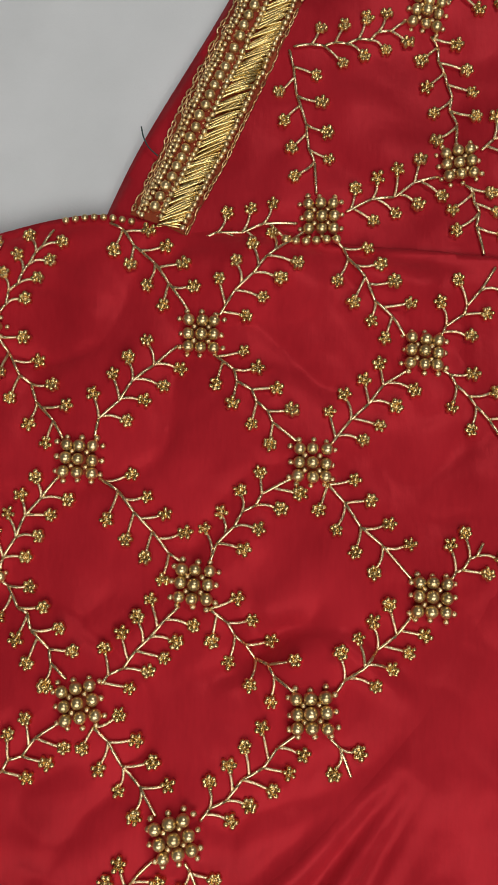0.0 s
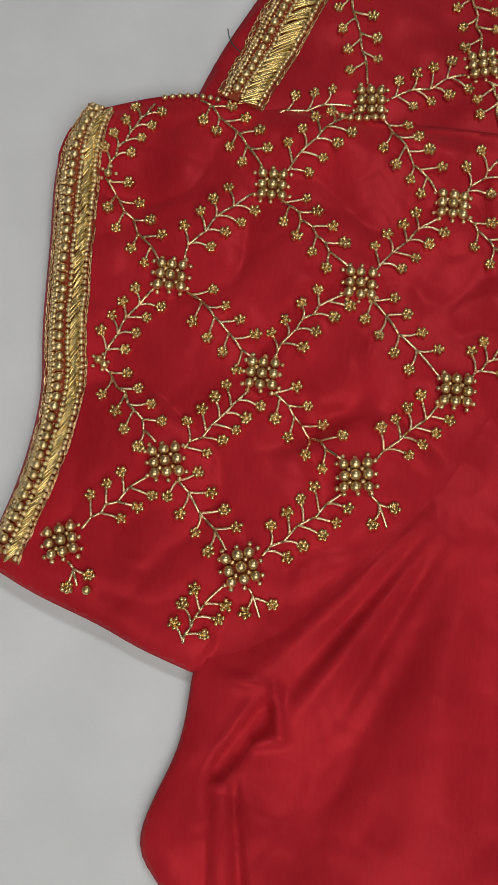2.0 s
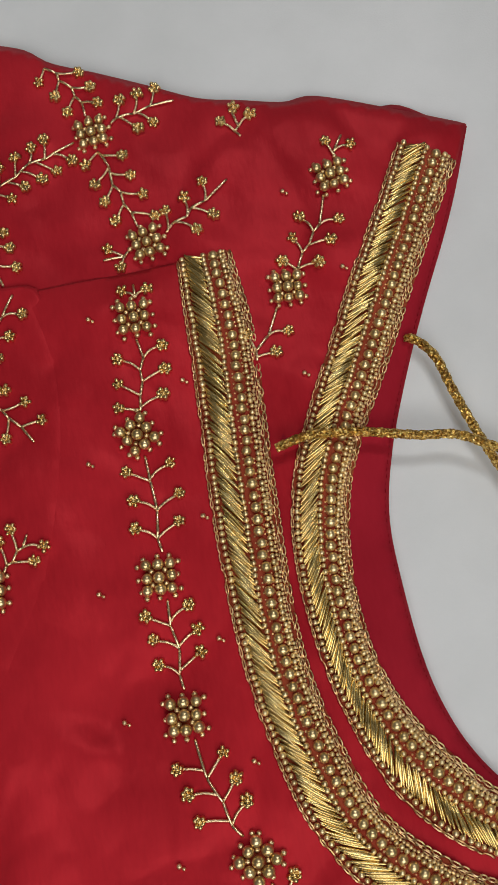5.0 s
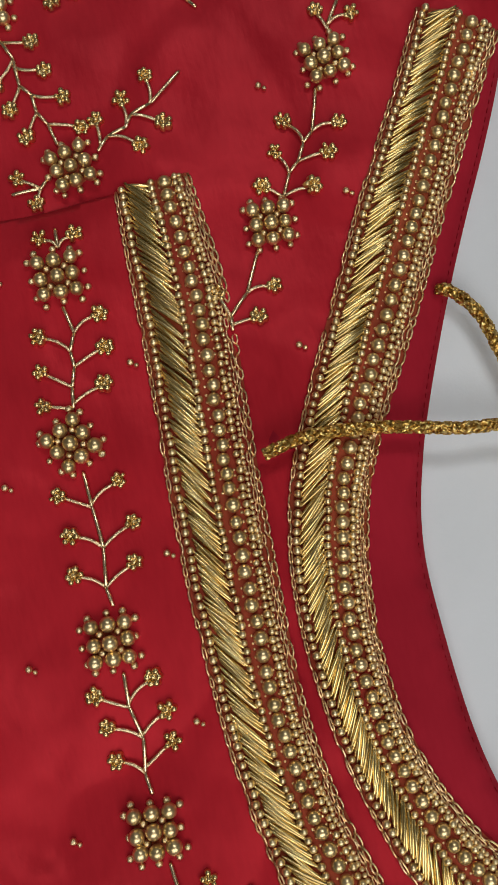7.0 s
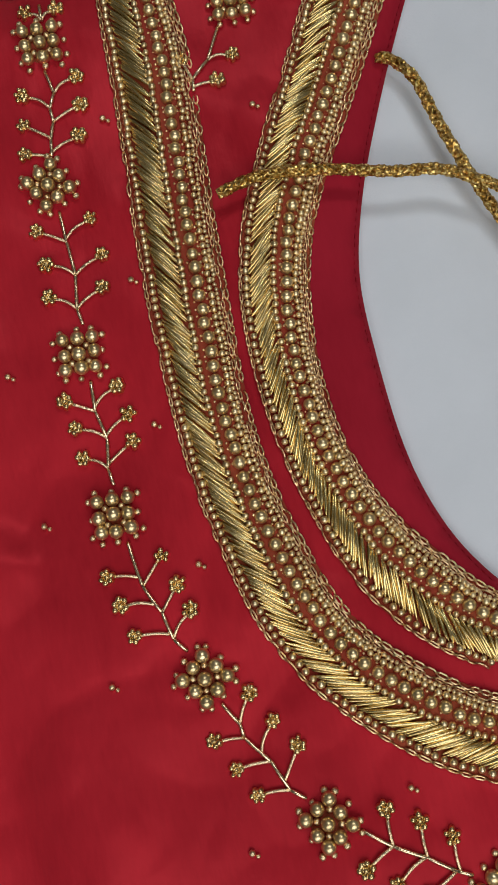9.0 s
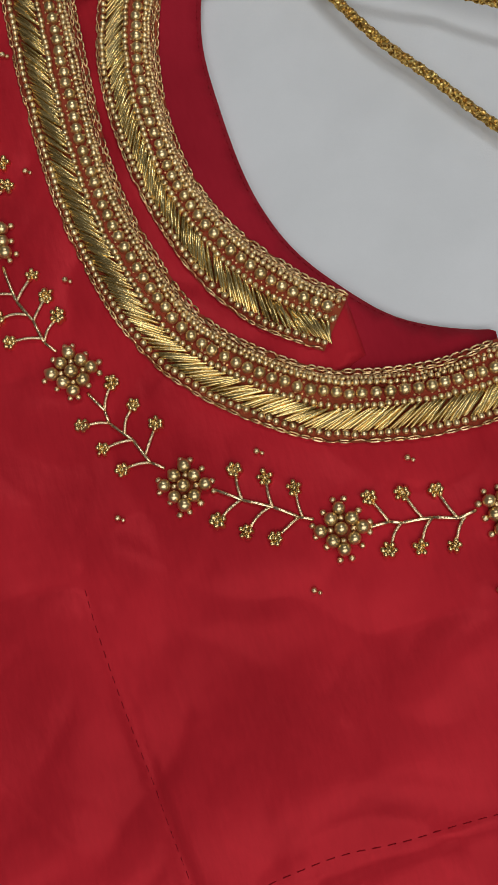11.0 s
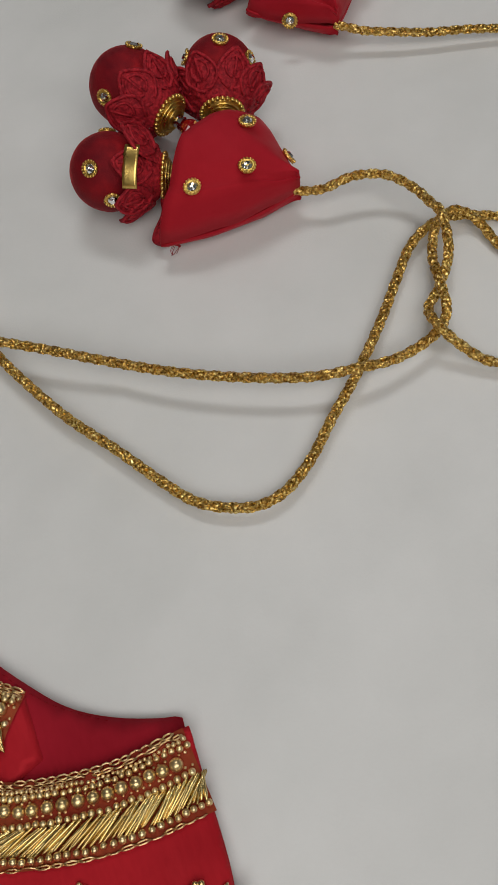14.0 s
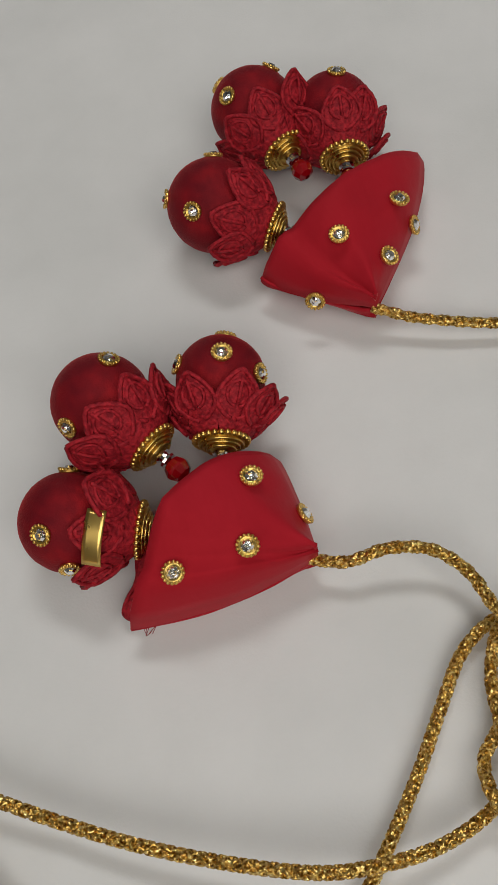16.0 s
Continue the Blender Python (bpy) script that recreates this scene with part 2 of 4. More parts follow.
def make_sheet():
    xs = np.r_[np.linspace(-1.8, -0.2, 18), np.linspace(-0.19, 0.56, 150), np.linspace(0.57, 2.1, 18)]
    ys = np.r_[np.linspace(-1.8, -0.36, 18), np.linspace(-0.35, 0.36, 142), np.linspace(0.37, 1.8, 18)]
    s = Shape()
    s.v = [(x, y, sheet_z(x, y)) for y in ys for x in xs]
    w = len(xs)
    s.f = [(j * w + i, j * w + i + 1, (j + 1) * w + i + 1, (j + 1) * w + i) for j in range(len(ys) - 1) for i in range(w - 1)]
    ob = tagged(new("floor", s.mesh("floor", SHEET)), "white cotton bedsheet spread flat with faint soft creases", "bedsheet", kind="structure")
    return ob


make_sheet()


# ---------------------------------------------------------------- the blouse: outlines and heights
def smooth(a):
    a = np.clip(a, 0, 1)
    return a * a * (3 - 2 * a)


def roll(a):
    """The rounded rise of cloth from its edge."""
    a = min(max(a, 0.0), 1.0)
    return 1 - (1 - a) ** 2.4


def edge_distance(x, y, line):
    a, b = line, np.roll(line, -1, axis=0)
    d = b - a
    t = np.clip(((x - a[:, 0]) * d[:, 0] + (y - a[:, 1]) * d[:, 1]) / np.maximum((d ** 2).sum(1), 1e-12), 0, 1)
    return float(np.sqrt(((x - a[:, 0] - t * d[:, 0]) ** 2 + (y - a[:, 1] - t * d[:, 1]) ** 2).min()))


def inside(x, y, line):
    a, b = line, np.roll(line, -1, axis=0)
    cross = ((a[:, 1] > y) != (b[:, 1] > y)) & (x < (b[:, 0] - a[:, 0]) * (y - a[:, 1]) / (b[:, 1] - a[:, 1] + 1e-12) + a[:, 0])
    return bool(cross.sum() % 2)


def fold(x, y, x0, y0, x1, y1, width, height):
    """A ridge (or, with a negative height, a valley) that fades at both ends."""
    dx, dy = x1 - x0, y1 - y0
    t = ((x - x0) * dx + (y - y0) * dy) / (dx * dx + dy * dy)
    c = min(max(t, 0.0), 1.0)
    d = math.hypot(x - x0 - c * dx, y - y0 - c * dy)
    return height * math.exp(-(d / width) ** 2) * (0.35 + 0.65 * math.sin(math.pi * min(max(c, 0.02), 0.98)))


def outline(*runs):
    """Joins runs of points, each smoothed, into one closed line."""
    parts = []
    for run in runs:
        count = max(2, int(length_of(run) / 0.003))
        parts.append(curve_points(run, count)[:-1] if len(run) > 2 else np.array(run[:1], float))
    return np.vstack(parts)


BACK_TOP = [(0.047, 0.2265), (0.066, 0.217), (0.080, 0.2135), (0.099, 0.2035), (0.121, 0.1955), (0.131, 0.1875), (0.146, 0.1803), (0.162, 0.1720),
            (0.178, 0.1635), (0.191, 0.160), (0.206, 0.156), (0.217, 0.156), (0.242, 0.1455), (0.2645, 0.135)]
NECK_EDGE = [(0.2645, 0.135), (0.255, 0.113), (0.247, 0.097), (0.235, 0.075), (0.224, 0.053), (0.2145, 0.031), (0.2090, 0.011), (0.2083, -0.011), (0.2094, -0.032), (0.2125, -0.047),
             (0.2180, -0.0600), (0.2268, -0.0725), (0.2345, -0.0812), (0.2440, -0.0875), (0.2545, -0.0920), (0.2610, -0.0936)]
BACK_OUT = [(0.239, 0.132), (0.231, 0.117), (0.222, 0.102), (0.213, 0.087), (0.202, 0.067), (0.191, 0.047), (0.183, 0.029), (0.179, 0.013), (0.178, -0.002), (0.179, -0.018),
            (0.1815, -0.034), (0.187, -0.052), (0.1927, -0.0657), (0.2040, -0.0789), (0.2161, -0.0873)]
BACK_IN = [(0.258, 0.123), (0.250, 0.111), (0.240, 0.094), (0.230, 0.077), (0.219, 0.058), (0.209, 0.042), (0.201, 0.027), (0.196, 0.010), (0.194, -0.006), (0.195, -0.024),
           (0.200, -0.041), (0.208, -0.054), (0.2162, -0.0647), (0.2253, -0.0737)]
FRONT_OUT = [(0.161, 0.106), (0.160, 0.090), (0.159, 0.063), (0.158, 0.045), (0.157, 0.028), (0.1565, 0.006), (0.157, -0.015), (0.159, -0.036), (0.164, -0.058), (0.1684, -0.0720),
             (0.1778, -0.0859), (0.1911, -0.0990), (0.2062, -0.1092), (0.2221, -0.1145), (0.2398, -0.1172), (0.2588, -0.1168)]
FRONT_IN = [(0.178, 0.105), (0.1800, 0.088), (0.1805, 0.075), (0.179, 0.055), (0.1775, 0.035), (0.176, 0.010), (0.175, -0.010), (0.1765, -0.031), (0.181, -0.050), (0.1869, -0.0674),
            (0.1971, -0.0792), (0.2123, -0.0908), (0.2282, -0.0961), (0.2439, -0.0979), (0.2604, -0.0966)]
CUFF_OUT = [(-0.0425, 0.1105), (-0.0475, 0.100), (-0.0500, 0.085), (-0.049, 0.060), (-0.048, 0.030), (-0.046, 0.005), (-0.0485, -0.017), (-0.0535, -0.036), (-0.059, -0.0495)]
CUFF_IN = [(-0.032, 0.1125), (-0.0345, 0.090), (-0.034, 0.063), (-0.0335, 0.031), (-0.032, 0.006), (-0.036, -0.019), (-0.0415, -0.035), (-0.046, -0.0505)]
FAR_OUT = [(0.045, 0.212), (0.031, 0.187), (0.014, 0.147), (0.002, 0.116)]
FAR_IN = [(0.066, 0.213), (0.052, 0.187), (0.037, 0.151), (0.021, 0.115)]
SEAM = [(0.115, 0.105), (0.120, 0.082), (0.120, 0.059), (0.116, 0.037), (0.110, 0.016), (0.099, -0.004), (0.088, -0.022)]

LINING = outline(NECK_EDGE, [(0.2595, -0.0939), (0.2561, -0.1072), (0.2236, -0.1046), (0.200, -0.095), (0.180, -0.060), (0.172, -0.010), (0.175, 0.030), (0.19, 0.07), (0.232, 0.145), (0.262, 0.135)])
BACK = outline([(-0.005, 0.117), (0.006, 0.143), (0.029, 0.187), (0.046, 0.224)], BACK_TOP, [(0.264, 0.135), (0.2605, 0.123)], BACK_IN,
               [(0.2253, -0.0737), (0.2255, -0.0908)], [(0.2255, -0.0908), (0.2037, -0.0956), (0.17, -0.07), (0.150, 0.0), (0.12, 0.06), (0.06, 0.095), (0.0, 0.098), (-0.005, 0.117)])
FRONT = outline([(0.098, 0.1045), (0.129, 0.105), (0.143, 0.1045), (0.162, 0.105), (0.177, 0.105)], FRONT_IN,
                [(0.2606, -0.0968), (0.2598, -0.1090), (0.2586, -0.1307), (0.2536, -0.1553), (0.2477, -0.1791), (0.2389, -0.2049), (0.2334, -0.2262)],
                [(0.2334, -0.2262), (0.2169, -0.2298), (0.2051, -0.2293), (0.1915, -0.2313), (0.1556, -0.2406), (0.08, -0.248), (0.03, -0.235), (0.012, -0.19), (0.012, -0.156)],
                [(0.012, -0.156), (0.006, -0.144), (-0.0025, -0.129), (0.0068, -0.102), (0.0095, -0.081)],
                [(0.0095, -0.081), (0.022, -0.058), (0.05, -0.005), (0.08, 0.03), (0.09, 0.06), (0.092, 0.095), (0.098, 0.1045)])
SLEEVE = outline([(-0.0435, 0.1095), (-0.034, 0.1125), (-0.020, 0.1165), (-0.008, 0.1185), (0.002, 0.1180), (0.022, 0.1165), (0.044, 0.1150), (0.063, 0.1105), (0.088, 0.109), (0.115, 0.1065)],
                 SEAM, [(0.088, -0.022), (0.072, -0.040), (0.052, -0.060), (0.03, -0.075), (0.009, -0.081)],
                 [(0.009, -0.081), (-0.007, -0.075), (-0.022, -0.068), (-0.042, -0.060), (-0.0605, -0.0505)],
                 [(-0.0605, -0.0505), (-0.055, -0.036), (-0.050, -0.017), (-0.0475, 0.005), (-0.0495, 0.030), (-0.0505, 0.060), (-0.0515, 0.085), (-0.049, 0.100), (-0.0435, 0.1095)])

ARMPIT_FOLDS = [(0.082, -0.028, 0.032, -0.078, 0.0036, 0.0030), (0.080, -0.034, 0.040, -0.084, 0.0026, -0.0026), (0.082, -0.034, 0.038, -0.096, 0.0040, 0.0034),
                (0.084, -0.038, 0.055, -0.092, 0.0030, -0.0022), (0.086, -0.038, 0.052, -0.104, 0.0036, 0.0022), (0.084, -0.046, 0.042, -0.132, 0.0075, -0.0042),
                (0.092, -0.040, 0.078, -0.130, 0.0100, 0.0026), (0.096, -0.046, 0.100, -0.120, 0.0090, -0.0026), (0.094, -0.030, 0.128, -0.044, 0.0060, 0.0018),
                (0.104, -0.040, 0.125, -0.100, 0.0080, 0.0016), (0.068, -0.036, 0.036, -0.056, 0.0030, 0.0014)]
SIDE_FOLDS = [(0.0280, -0.0885, 0.0150, -0.1105, 0.0016, 0.0022), (0.0315, -0.0925, 0.0185, -0.1085, 0.0026, -0.0105), (0.0335, -0.0890, 0.0300, -0.0960, 0.0020, -0.0060),
              (0.0345, -0.0840, 0.0372, -0.0985, 0.0017, 0.0042), (0.0365, -0.0985, 0.0255, -0.1010, 0.0017, 0.0036), (0.0190, -0.0810, 0.0340, -0.0850, 0.0022, 0.0022),
              (0.0202, -0.1045, 0.0198, -0.1095, 0.0014, -0.0036), (0.0165, -0.1120, 0.0225, -0.1130, 0.0014, 0.0022),
              (0.0160, -0.1120, 0.0190, -0.1700, 0.0016, -0.0015), (0.0240, -0.1110, 0.0310, -0.1700, 0.0015, -0.0024), (0.0200, -0.1150, 0.0245, -0.1700, 0.0030, 0.0012),
              (0.0, -0.118, 0.012, -0.150, 0.0050, 0.0014)]
BODY_FOLDS = [(0.141, -0.125, 0.1525, -0.235, 0.0018, -0.0013), (0.240, -0.2055, 0.150, -0.2085, 0.0018, -0.0008), (0.12, -0.09, 0.13, -0.16, 0.010, 0.0020), (0.16, -0.15, 0.21, -0.17, 0.012, -0.0026),
              (0.20, -0.18, 0.245, -0.155, 0.012, 0.0022), (0.10, 0.06, 0.125, -0.02, 0.006, 0.0012), (0.125, 0.03, 0.118, -0.05, 0.007, -0.0014),
              (0.15, -0.19, 0.23, -0.195, 0.010, 0.0020), (0.105, -0.02, 0.135, -0.055, 0.006, -0.0012)]
SLEEVE_FOLDS = [(0.030, -0.010, 0.058, 0.006, 0.004, -0.0028), (0.060, 0.004, 0.082, -0.015, 0.004, 0.0026), (-0.02, 0.05, -0.015, 0.10, 0.007, -0.0012),
                (0.01, 0.0, 0.045, 0.032, 0.006, 0.0012), (0.035, 0.020, 0.050, -0.030, 0.005, -0.0022), (0.07, 0.03, 0.10, 0.05, 0.008, 0.0010)]


SEAM_LINE = np.vstack([curve_points(SEAM, 70), curve_points([(0.088, -0.022), (0.072, -0.040), (0.052, -0.060), (0.03, -0.075), (0.009, -0.081)], 60)])


def waves(x, y, scale, seed):
    return noise.noise((x * scale, y * scale, seed)) + 0.4 * noise.noise((x * scale * 2.3, y * scale * 2.3, seed + 5))


def crumple(x, y, scale, seed):
    """Sharp soft-edged creases between smooth fields."""
    x, y = x + 0.006 * noise.noise((x * 40, y * 40, seed + 2)), y + 0.006 * noise.noise((x * 40, y * 40, seed + 8))
    return (1 - abs(noise.noise((x * scale, y * scale, seed)))) ** 5


def lining_z(x, y):
    return 0.0012 + 0.0012 * smooth(edge_distance(x, y, LINING) / 0.003) + 0.0003 * waves(x, y, 60, 2.0)


def back_z(x, y):
    d = edge_distance(x, y, BACK)
    return 0.0026 + 0.0018 * roll(d / 0.012) + (0.0019 * waves(x, y, 38, 9.0) - 0.0014 * crumple(x, y, 30, 3.0) - 0.0003 * crumple(x, y, 75, 5.0)) * smooth(d / 0.01)


def front_z(x, y):
    d = edge_distance(x, y, FRONT)
    low = 0.0041 if y > -0.1 and x > 0.1 else 0.0022
    z = low + (0.0066 - low) * roll(d / 0.018)
    z += (0.0023 * waves(x, y, 25, 4.0) - 0.0014 * crumple(x, y, 19, 6.0) - 0.00042 * crumple(x, y, 62, 1.0)) * smooth(d / 0.012)
    for row in ARMPIT_FOLDS:
        z += 1.05 * fold(x, y, *row)
    for row in SIDE_FOLDS:
        z += fold(x, y, *row) * (0.95 + 0.4 * noise.noise((x * 150, y * 120, 3.3)))
    for row in BODY_FOLDS:
        z += fold(x, y, *row)
    if x > 0.14 and y < -0.18:
        z += 0.0007 * noise.noise((x * 150, y * 70, 1.5)) * math.exp(-((y + 0.206) / 0.008) ** 2)
    return max(z, 0.0021)


def sleeve_z(x, y):
    d = edge_distance(x, y, SLEEVE)
    top = 0.0092 - 0.0021 * smooth((x - 0.05) / 0.05)
    z = 0.0032 + (top - 0.0032) * roll(d / 0.016)
    z += (0.0022 * waves(x, y, 31, 1.0) - 0.0023 * crumple(x, y, 24, 2.0) - 0.0006 * crumple(x, y, 66, 4.0)) * smooth(d / 0.012)
    for row in SLEEVE_FOLDS:
        z += 1.4 * fold(x, y, *row) * smooth(d / 0.006)
    if x > 0.005 and y < 0.1 and inside(x, y, FRONT):
        near = float(np.hypot(SEAM_LINE[:, 0] - x, SEAM_LINE[:, 1] - y).min())
        f = front_z(x, y)
        keep = smooth((near - 0.002) / 0.016)
        z = max(z, f) * keep + (f - 0.0005 + 0.0009 * smooth(near / 0.007)) * (1 - keep)
    elif y > 0.09:
        z = max(z, 0.0050)
    return z


def panel(name, line, height, mat, parent, label, step=0.0028, thick=0.0007):
    from mathutils import geometry
    lo, hi = line.min(0), line.max(0)
    pts = [Vector(p) for p in line]
    n = len(pts)
    row = 0
    y = lo[1]
    while y < hi[1]:
        x = lo[0] + (row % 2) * step / 2
        while x < hi[0]:
            if inside(x, y, line) and edge_distance(x, y, line) > step * 0.5:
                pts.append(Vector((x, y)))
            x += step
        y += step * 0.866
        row += 1
    v, _, f, *_ = geometry.delaunay_2d_cdt(pts, [], [list(range(n))], 1, 1e-6)
    s = Shape()
    s.v = [(p[0], p[1], height(p[0], p[1])) for p in v]
    s.f = [tuple(a) for a in f]
    me = s.mesh(name, mat)
    if sum(p.normal.z for p in me.polygons) < 0:
        me.flip_normals()
    ob = put(name, me, parent, label=label)
    solid = ob.modifiers.new("thickness", "SOLIDIFY")
    solid.thickness, solid.offset = thick, -1
    return ob


blouse = tagged(new("blouse"), "red satin blouse with gold beadwork, laid flat on white sheet", "blouse")
panel("lining", LINING, lining_z, MAROON, blouse, "dull maroon neck facing", 0.004)
panel("back_panel", BACK, back_z, RED_BACK, blouse, "red satin back and far sleeve", 0.003)
panel("front_panel", FRONT, front_z, RED, blouse, "red satin front with gathered armpit folds", 0.0015)
panel("sleeve", SLEEVE, sleeve_z, RED, blouse, "red satin sleeve with lattice of beaded sprigs", 0.0017)


# ---------------------------------------------------------------- beaded bands
def shared(name, mat, build, smooth_it=True):
    s = Shape()
    build(s)
    return s.mesh(name, mat, smooth_it)


PEARL_MESH = shared("pearl", PEARL, lambda s: s.ball((0, 0, 0), 1.0, 16, 10))


def coil_build(s):
    """A short length of drawn bullion along x, one unit long, arched and pinched at its ends."""
    n = 15
    s.tube([(i / (n - 1) - 0.5, 0, 0.42 * math.sin(math.pi * i / (n - 1))) for i in range(n)], 0.5, 7,
           [(0.55 if i in (0, n - 1) else 1.0 - 0.05 * (i % 2)) for i in range(n)])


COIL_MESH = shared("coil", COIL, coil_build)


def band(name, outer, inner, height, label, flip=1, reverse=False, slant=0.0046, seed=1, zone=(0.205, 0.405), row=0.655):
    """A beaded border between two lines: seed beads, slanted coils, a row of pearls, chain stitch."""
    rng = random.Random(seed)
    n = 400
    o, i = curve_points(outer, n), curve_points(inner, n)
    if reverse:
        o, i = i, o
    mid = (o + i) / 2
    tan = np.gradient(mid, axis=0)
    tan /= np.linalg.norm(tan, axis=1)[:, None]
    across = np.stack([-tan[:, 1], tan[:, 0]], 1)
    width = ((i - o) * across).sum(1)
    width = np.convolve(np.pad(width, 20, mode="edge"), np.ones(41) / 41, "valid")
    o, i = mid - across * width[:, None] / 2, mid + across * width[:, None] / 2
    total = length_of(mid)
    run = np.r_[0, np.cumsum(np.linalg.norm(np.diff(mid, axis=0), axis=1))]

    def at(s, v, lift=0.0):
        k = np.interp(s, run, np.arange(n))
        a = int(min(k, n - 2))
        u = k - a
        p = (o[a] * (1 - u) + o[a + 1] * u) * (1 - v) + (i[a] * (1 - u) + i[a + 1] * u) * v
        return Vector((p[0], p[1], height(p[0], p[1]) + lift))

    strip = Shape()
    m, w = int(total / 0.002), 9
    strip.v = [tuple(at(total * a / m, b / (w - 1), 0.0004 + 0.0005 * math.sin(math.pi * b / (w - 1)))) for a in range(m + 1) for b in range(w)]
    strip.f = [(a * w + b, a * w + b + 1, (a + 1) * w + b + 1, (a + 1) * w + b) for a in range(m) for b in range(w - 1)]
    base = put(name, strip.mesh(name, BACKING), blouse, label=label)
    # rows of seed beads
    beads = Shape()
    for v, r in ((0.100, 0.00096), (zone[1] + 0.080, 0.00092), (row + 0.142, 0.00092), (row + 0.205, 0.00062)):
        s = 0.0006
        while s < total - 0.0004:
            beads.ball(at(s, v + rng.uniform(-0.012, 0.012), 0.0016), r * rng.uniform(0.88, 1.12), 8, 6)
            s += r * rng.uniform(1.9, 2.15)
    for k in range(int(total / 0.0017)):
        s = (k + 0.5) * 0.0017
        for v in (row - 0.082, row + 0.082):
            if rng.random() < 0.8:
                beads.ball(at(s + rng.uniform(-0.0004, 0.0004), v, 0.0006), rng.uniform(0.00038, 0.00056), 6, 4)
    put("beading", beads.mesh("beading", SEED), base, kind="stuff")
    # chain stitch at both rims
    chain = Shape()
    for v, amp in ((0.012, 0.022), (row + 0.262, 0.022), (0.978, 0.030)):
        s = 0.0003
        while s < total - 0.003:
            ln = rng.uniform(0.0026, 0.0042)
            for side in (-1, 1):
                if rng.random() < 0.15:
                    continue
                lift = rng.uniform(0.0005, 0.0009)
                chain.tube([at(s + ln * u, v + side * amp * math.sin(math.pi * u), lift + 0.0003 * math.sin(math.pi * u)) for u in (0, 0.3, 0.65, 1)], 0.00025, 5)
            s += ln * 0.86
    put("chain_stitch", chain.mesh("chain_stitch", CHAIN), base, kind="stuff")
    # bullion coils, in two layers that lean a little differently
    s = -slant * 0.7
    pitch = 0.00088
    while s < total - 0.0006:
        j, tilt = rng.uniform(-0.0003, 0.0003), rng.uniform(-0.0007, 0.0007)
        s0, s1 = (s, s + slant) if flip > 0 else (s + slant, s)
        a = at(min(max(s0 + j, 0), total), zone[0] + rng.uniform(-0.02, 0.015), 0.0008)
        b = at(min(max(s1 + j + tilt, 0), total), zone[1] + rng.uniform(-0.02, 0.015), 0.0009)
        d = b - a
        if d.length > 0.003:
            q = d.to_track_quat("X", "Z").to_matrix().to_4x4()
            width = rng.uniform(0.00088, 0.00112)
            put("coil", COIL_MESH, base, Matrix.Translation((a + b) / 2 + Vector((0, 0, rng.choice((0.0, 0.0002, 0.00045))))) @ q @ Matrix.Diagonal((d.length, width, width * 1.25, 1)))
        s += pitch * rng.uniform(0.85, 1.15)
    # pearls
    s = 0.0014
    while s < total - 0.0008:
        r = rng.uniform(0.00152, 0.00170)
        p = at(s, row + rng.uniform(-0.015, 0.015), 0.0014)
        put("pearl", PEARL_MESH, base, Matrix.Translation(p) @ Matrix.Scale(r, 4))
        s += 2 * r * rng.uniform(1.02, 1.16)
    return base


band("back_neck_band", BACK_OUT, BACK_IN, back_z, "gold beaded border of the back neckline", -1, slant=0.0047, seed=2)
band("front_neck_band", FRONT_OUT, FRONT_IN, front_z, "gold beaded border of the front neckline", 1, slant=0.0050, seed=3)
band("cuff_band", CUFF_OUT, CUFF_IN, sleeve_z, "gold beaded cuff border", 1, True, 0.0034, 4, (0.18, 0.34), 0.63)
band("far_cuff_band", FAR_OUT, FAR_IN, back_z, "gold beaded cuff border of the far sleeve", 1, True, 0.0046, 5, (0.19, 0.415), 0.65)


# ---------------------------------------------------------------- beaded flowers and sprigs
def floret_mesh(seed):
    """A loose ring of tiny beads sewn round one more, as one lobed solid."""
    rng, s = random.Random(seed), Shape()
    count = 6 if seed % 3 else 5
    balls = [(0.0, 0.0, 0.0006, 0.00055)]
    for k in range(count):
        a = 2 * math.pi * (k + rng.uniform(-0.12, 0.12)) / count
        r = rng.uniform(0.00112, 0.00138)
        balls.append((r * math.cos(a), r * math.sin(a), 0.0006 + rng.uniform(0, 0.0004), rng.uniform(0.00060, 0.00074)))
    rings, seg = 12, 44

    def top(x, y):
        return max([0.0001] + [bz + math.sqrt(br * br - (x - bx) ** 2 - (y - by) ** 2) for bx, by, bz, br in balls if (x - bx) ** 2 + (y - by) ** 2 < br * br])

    s.v = [(0, 0, top(0, 0))]
    for i in range(1, rings + 1):
        for j in range(seg):
            a = 2 * math.pi * j / seg
            far = 0.0009
            while far < 0.0022 and top(far * math.cos(a), far * math.sin(a)) > 0.0002:
                far += 0.00005
            r = far * i / rings
            s.v.append((r * math.cos(a), r * math.sin(a), top(r * math.cos(a), r * math.sin(a)) if i < rings else 0.0))
    s.f = [(0, 1 + j, 1 + (j + 1) % seg) for j in range(seg)]
    s.f += [(1 + i * seg + j, 1 + (i + 1) * seg + j, 1 + (i + 1) * seg + (j + 1) % seg, 1 + i * seg + (j + 1) % seg) for i in range(rings - 1) for j in range(seg)]
    return s.mesh("floret", FLORET)


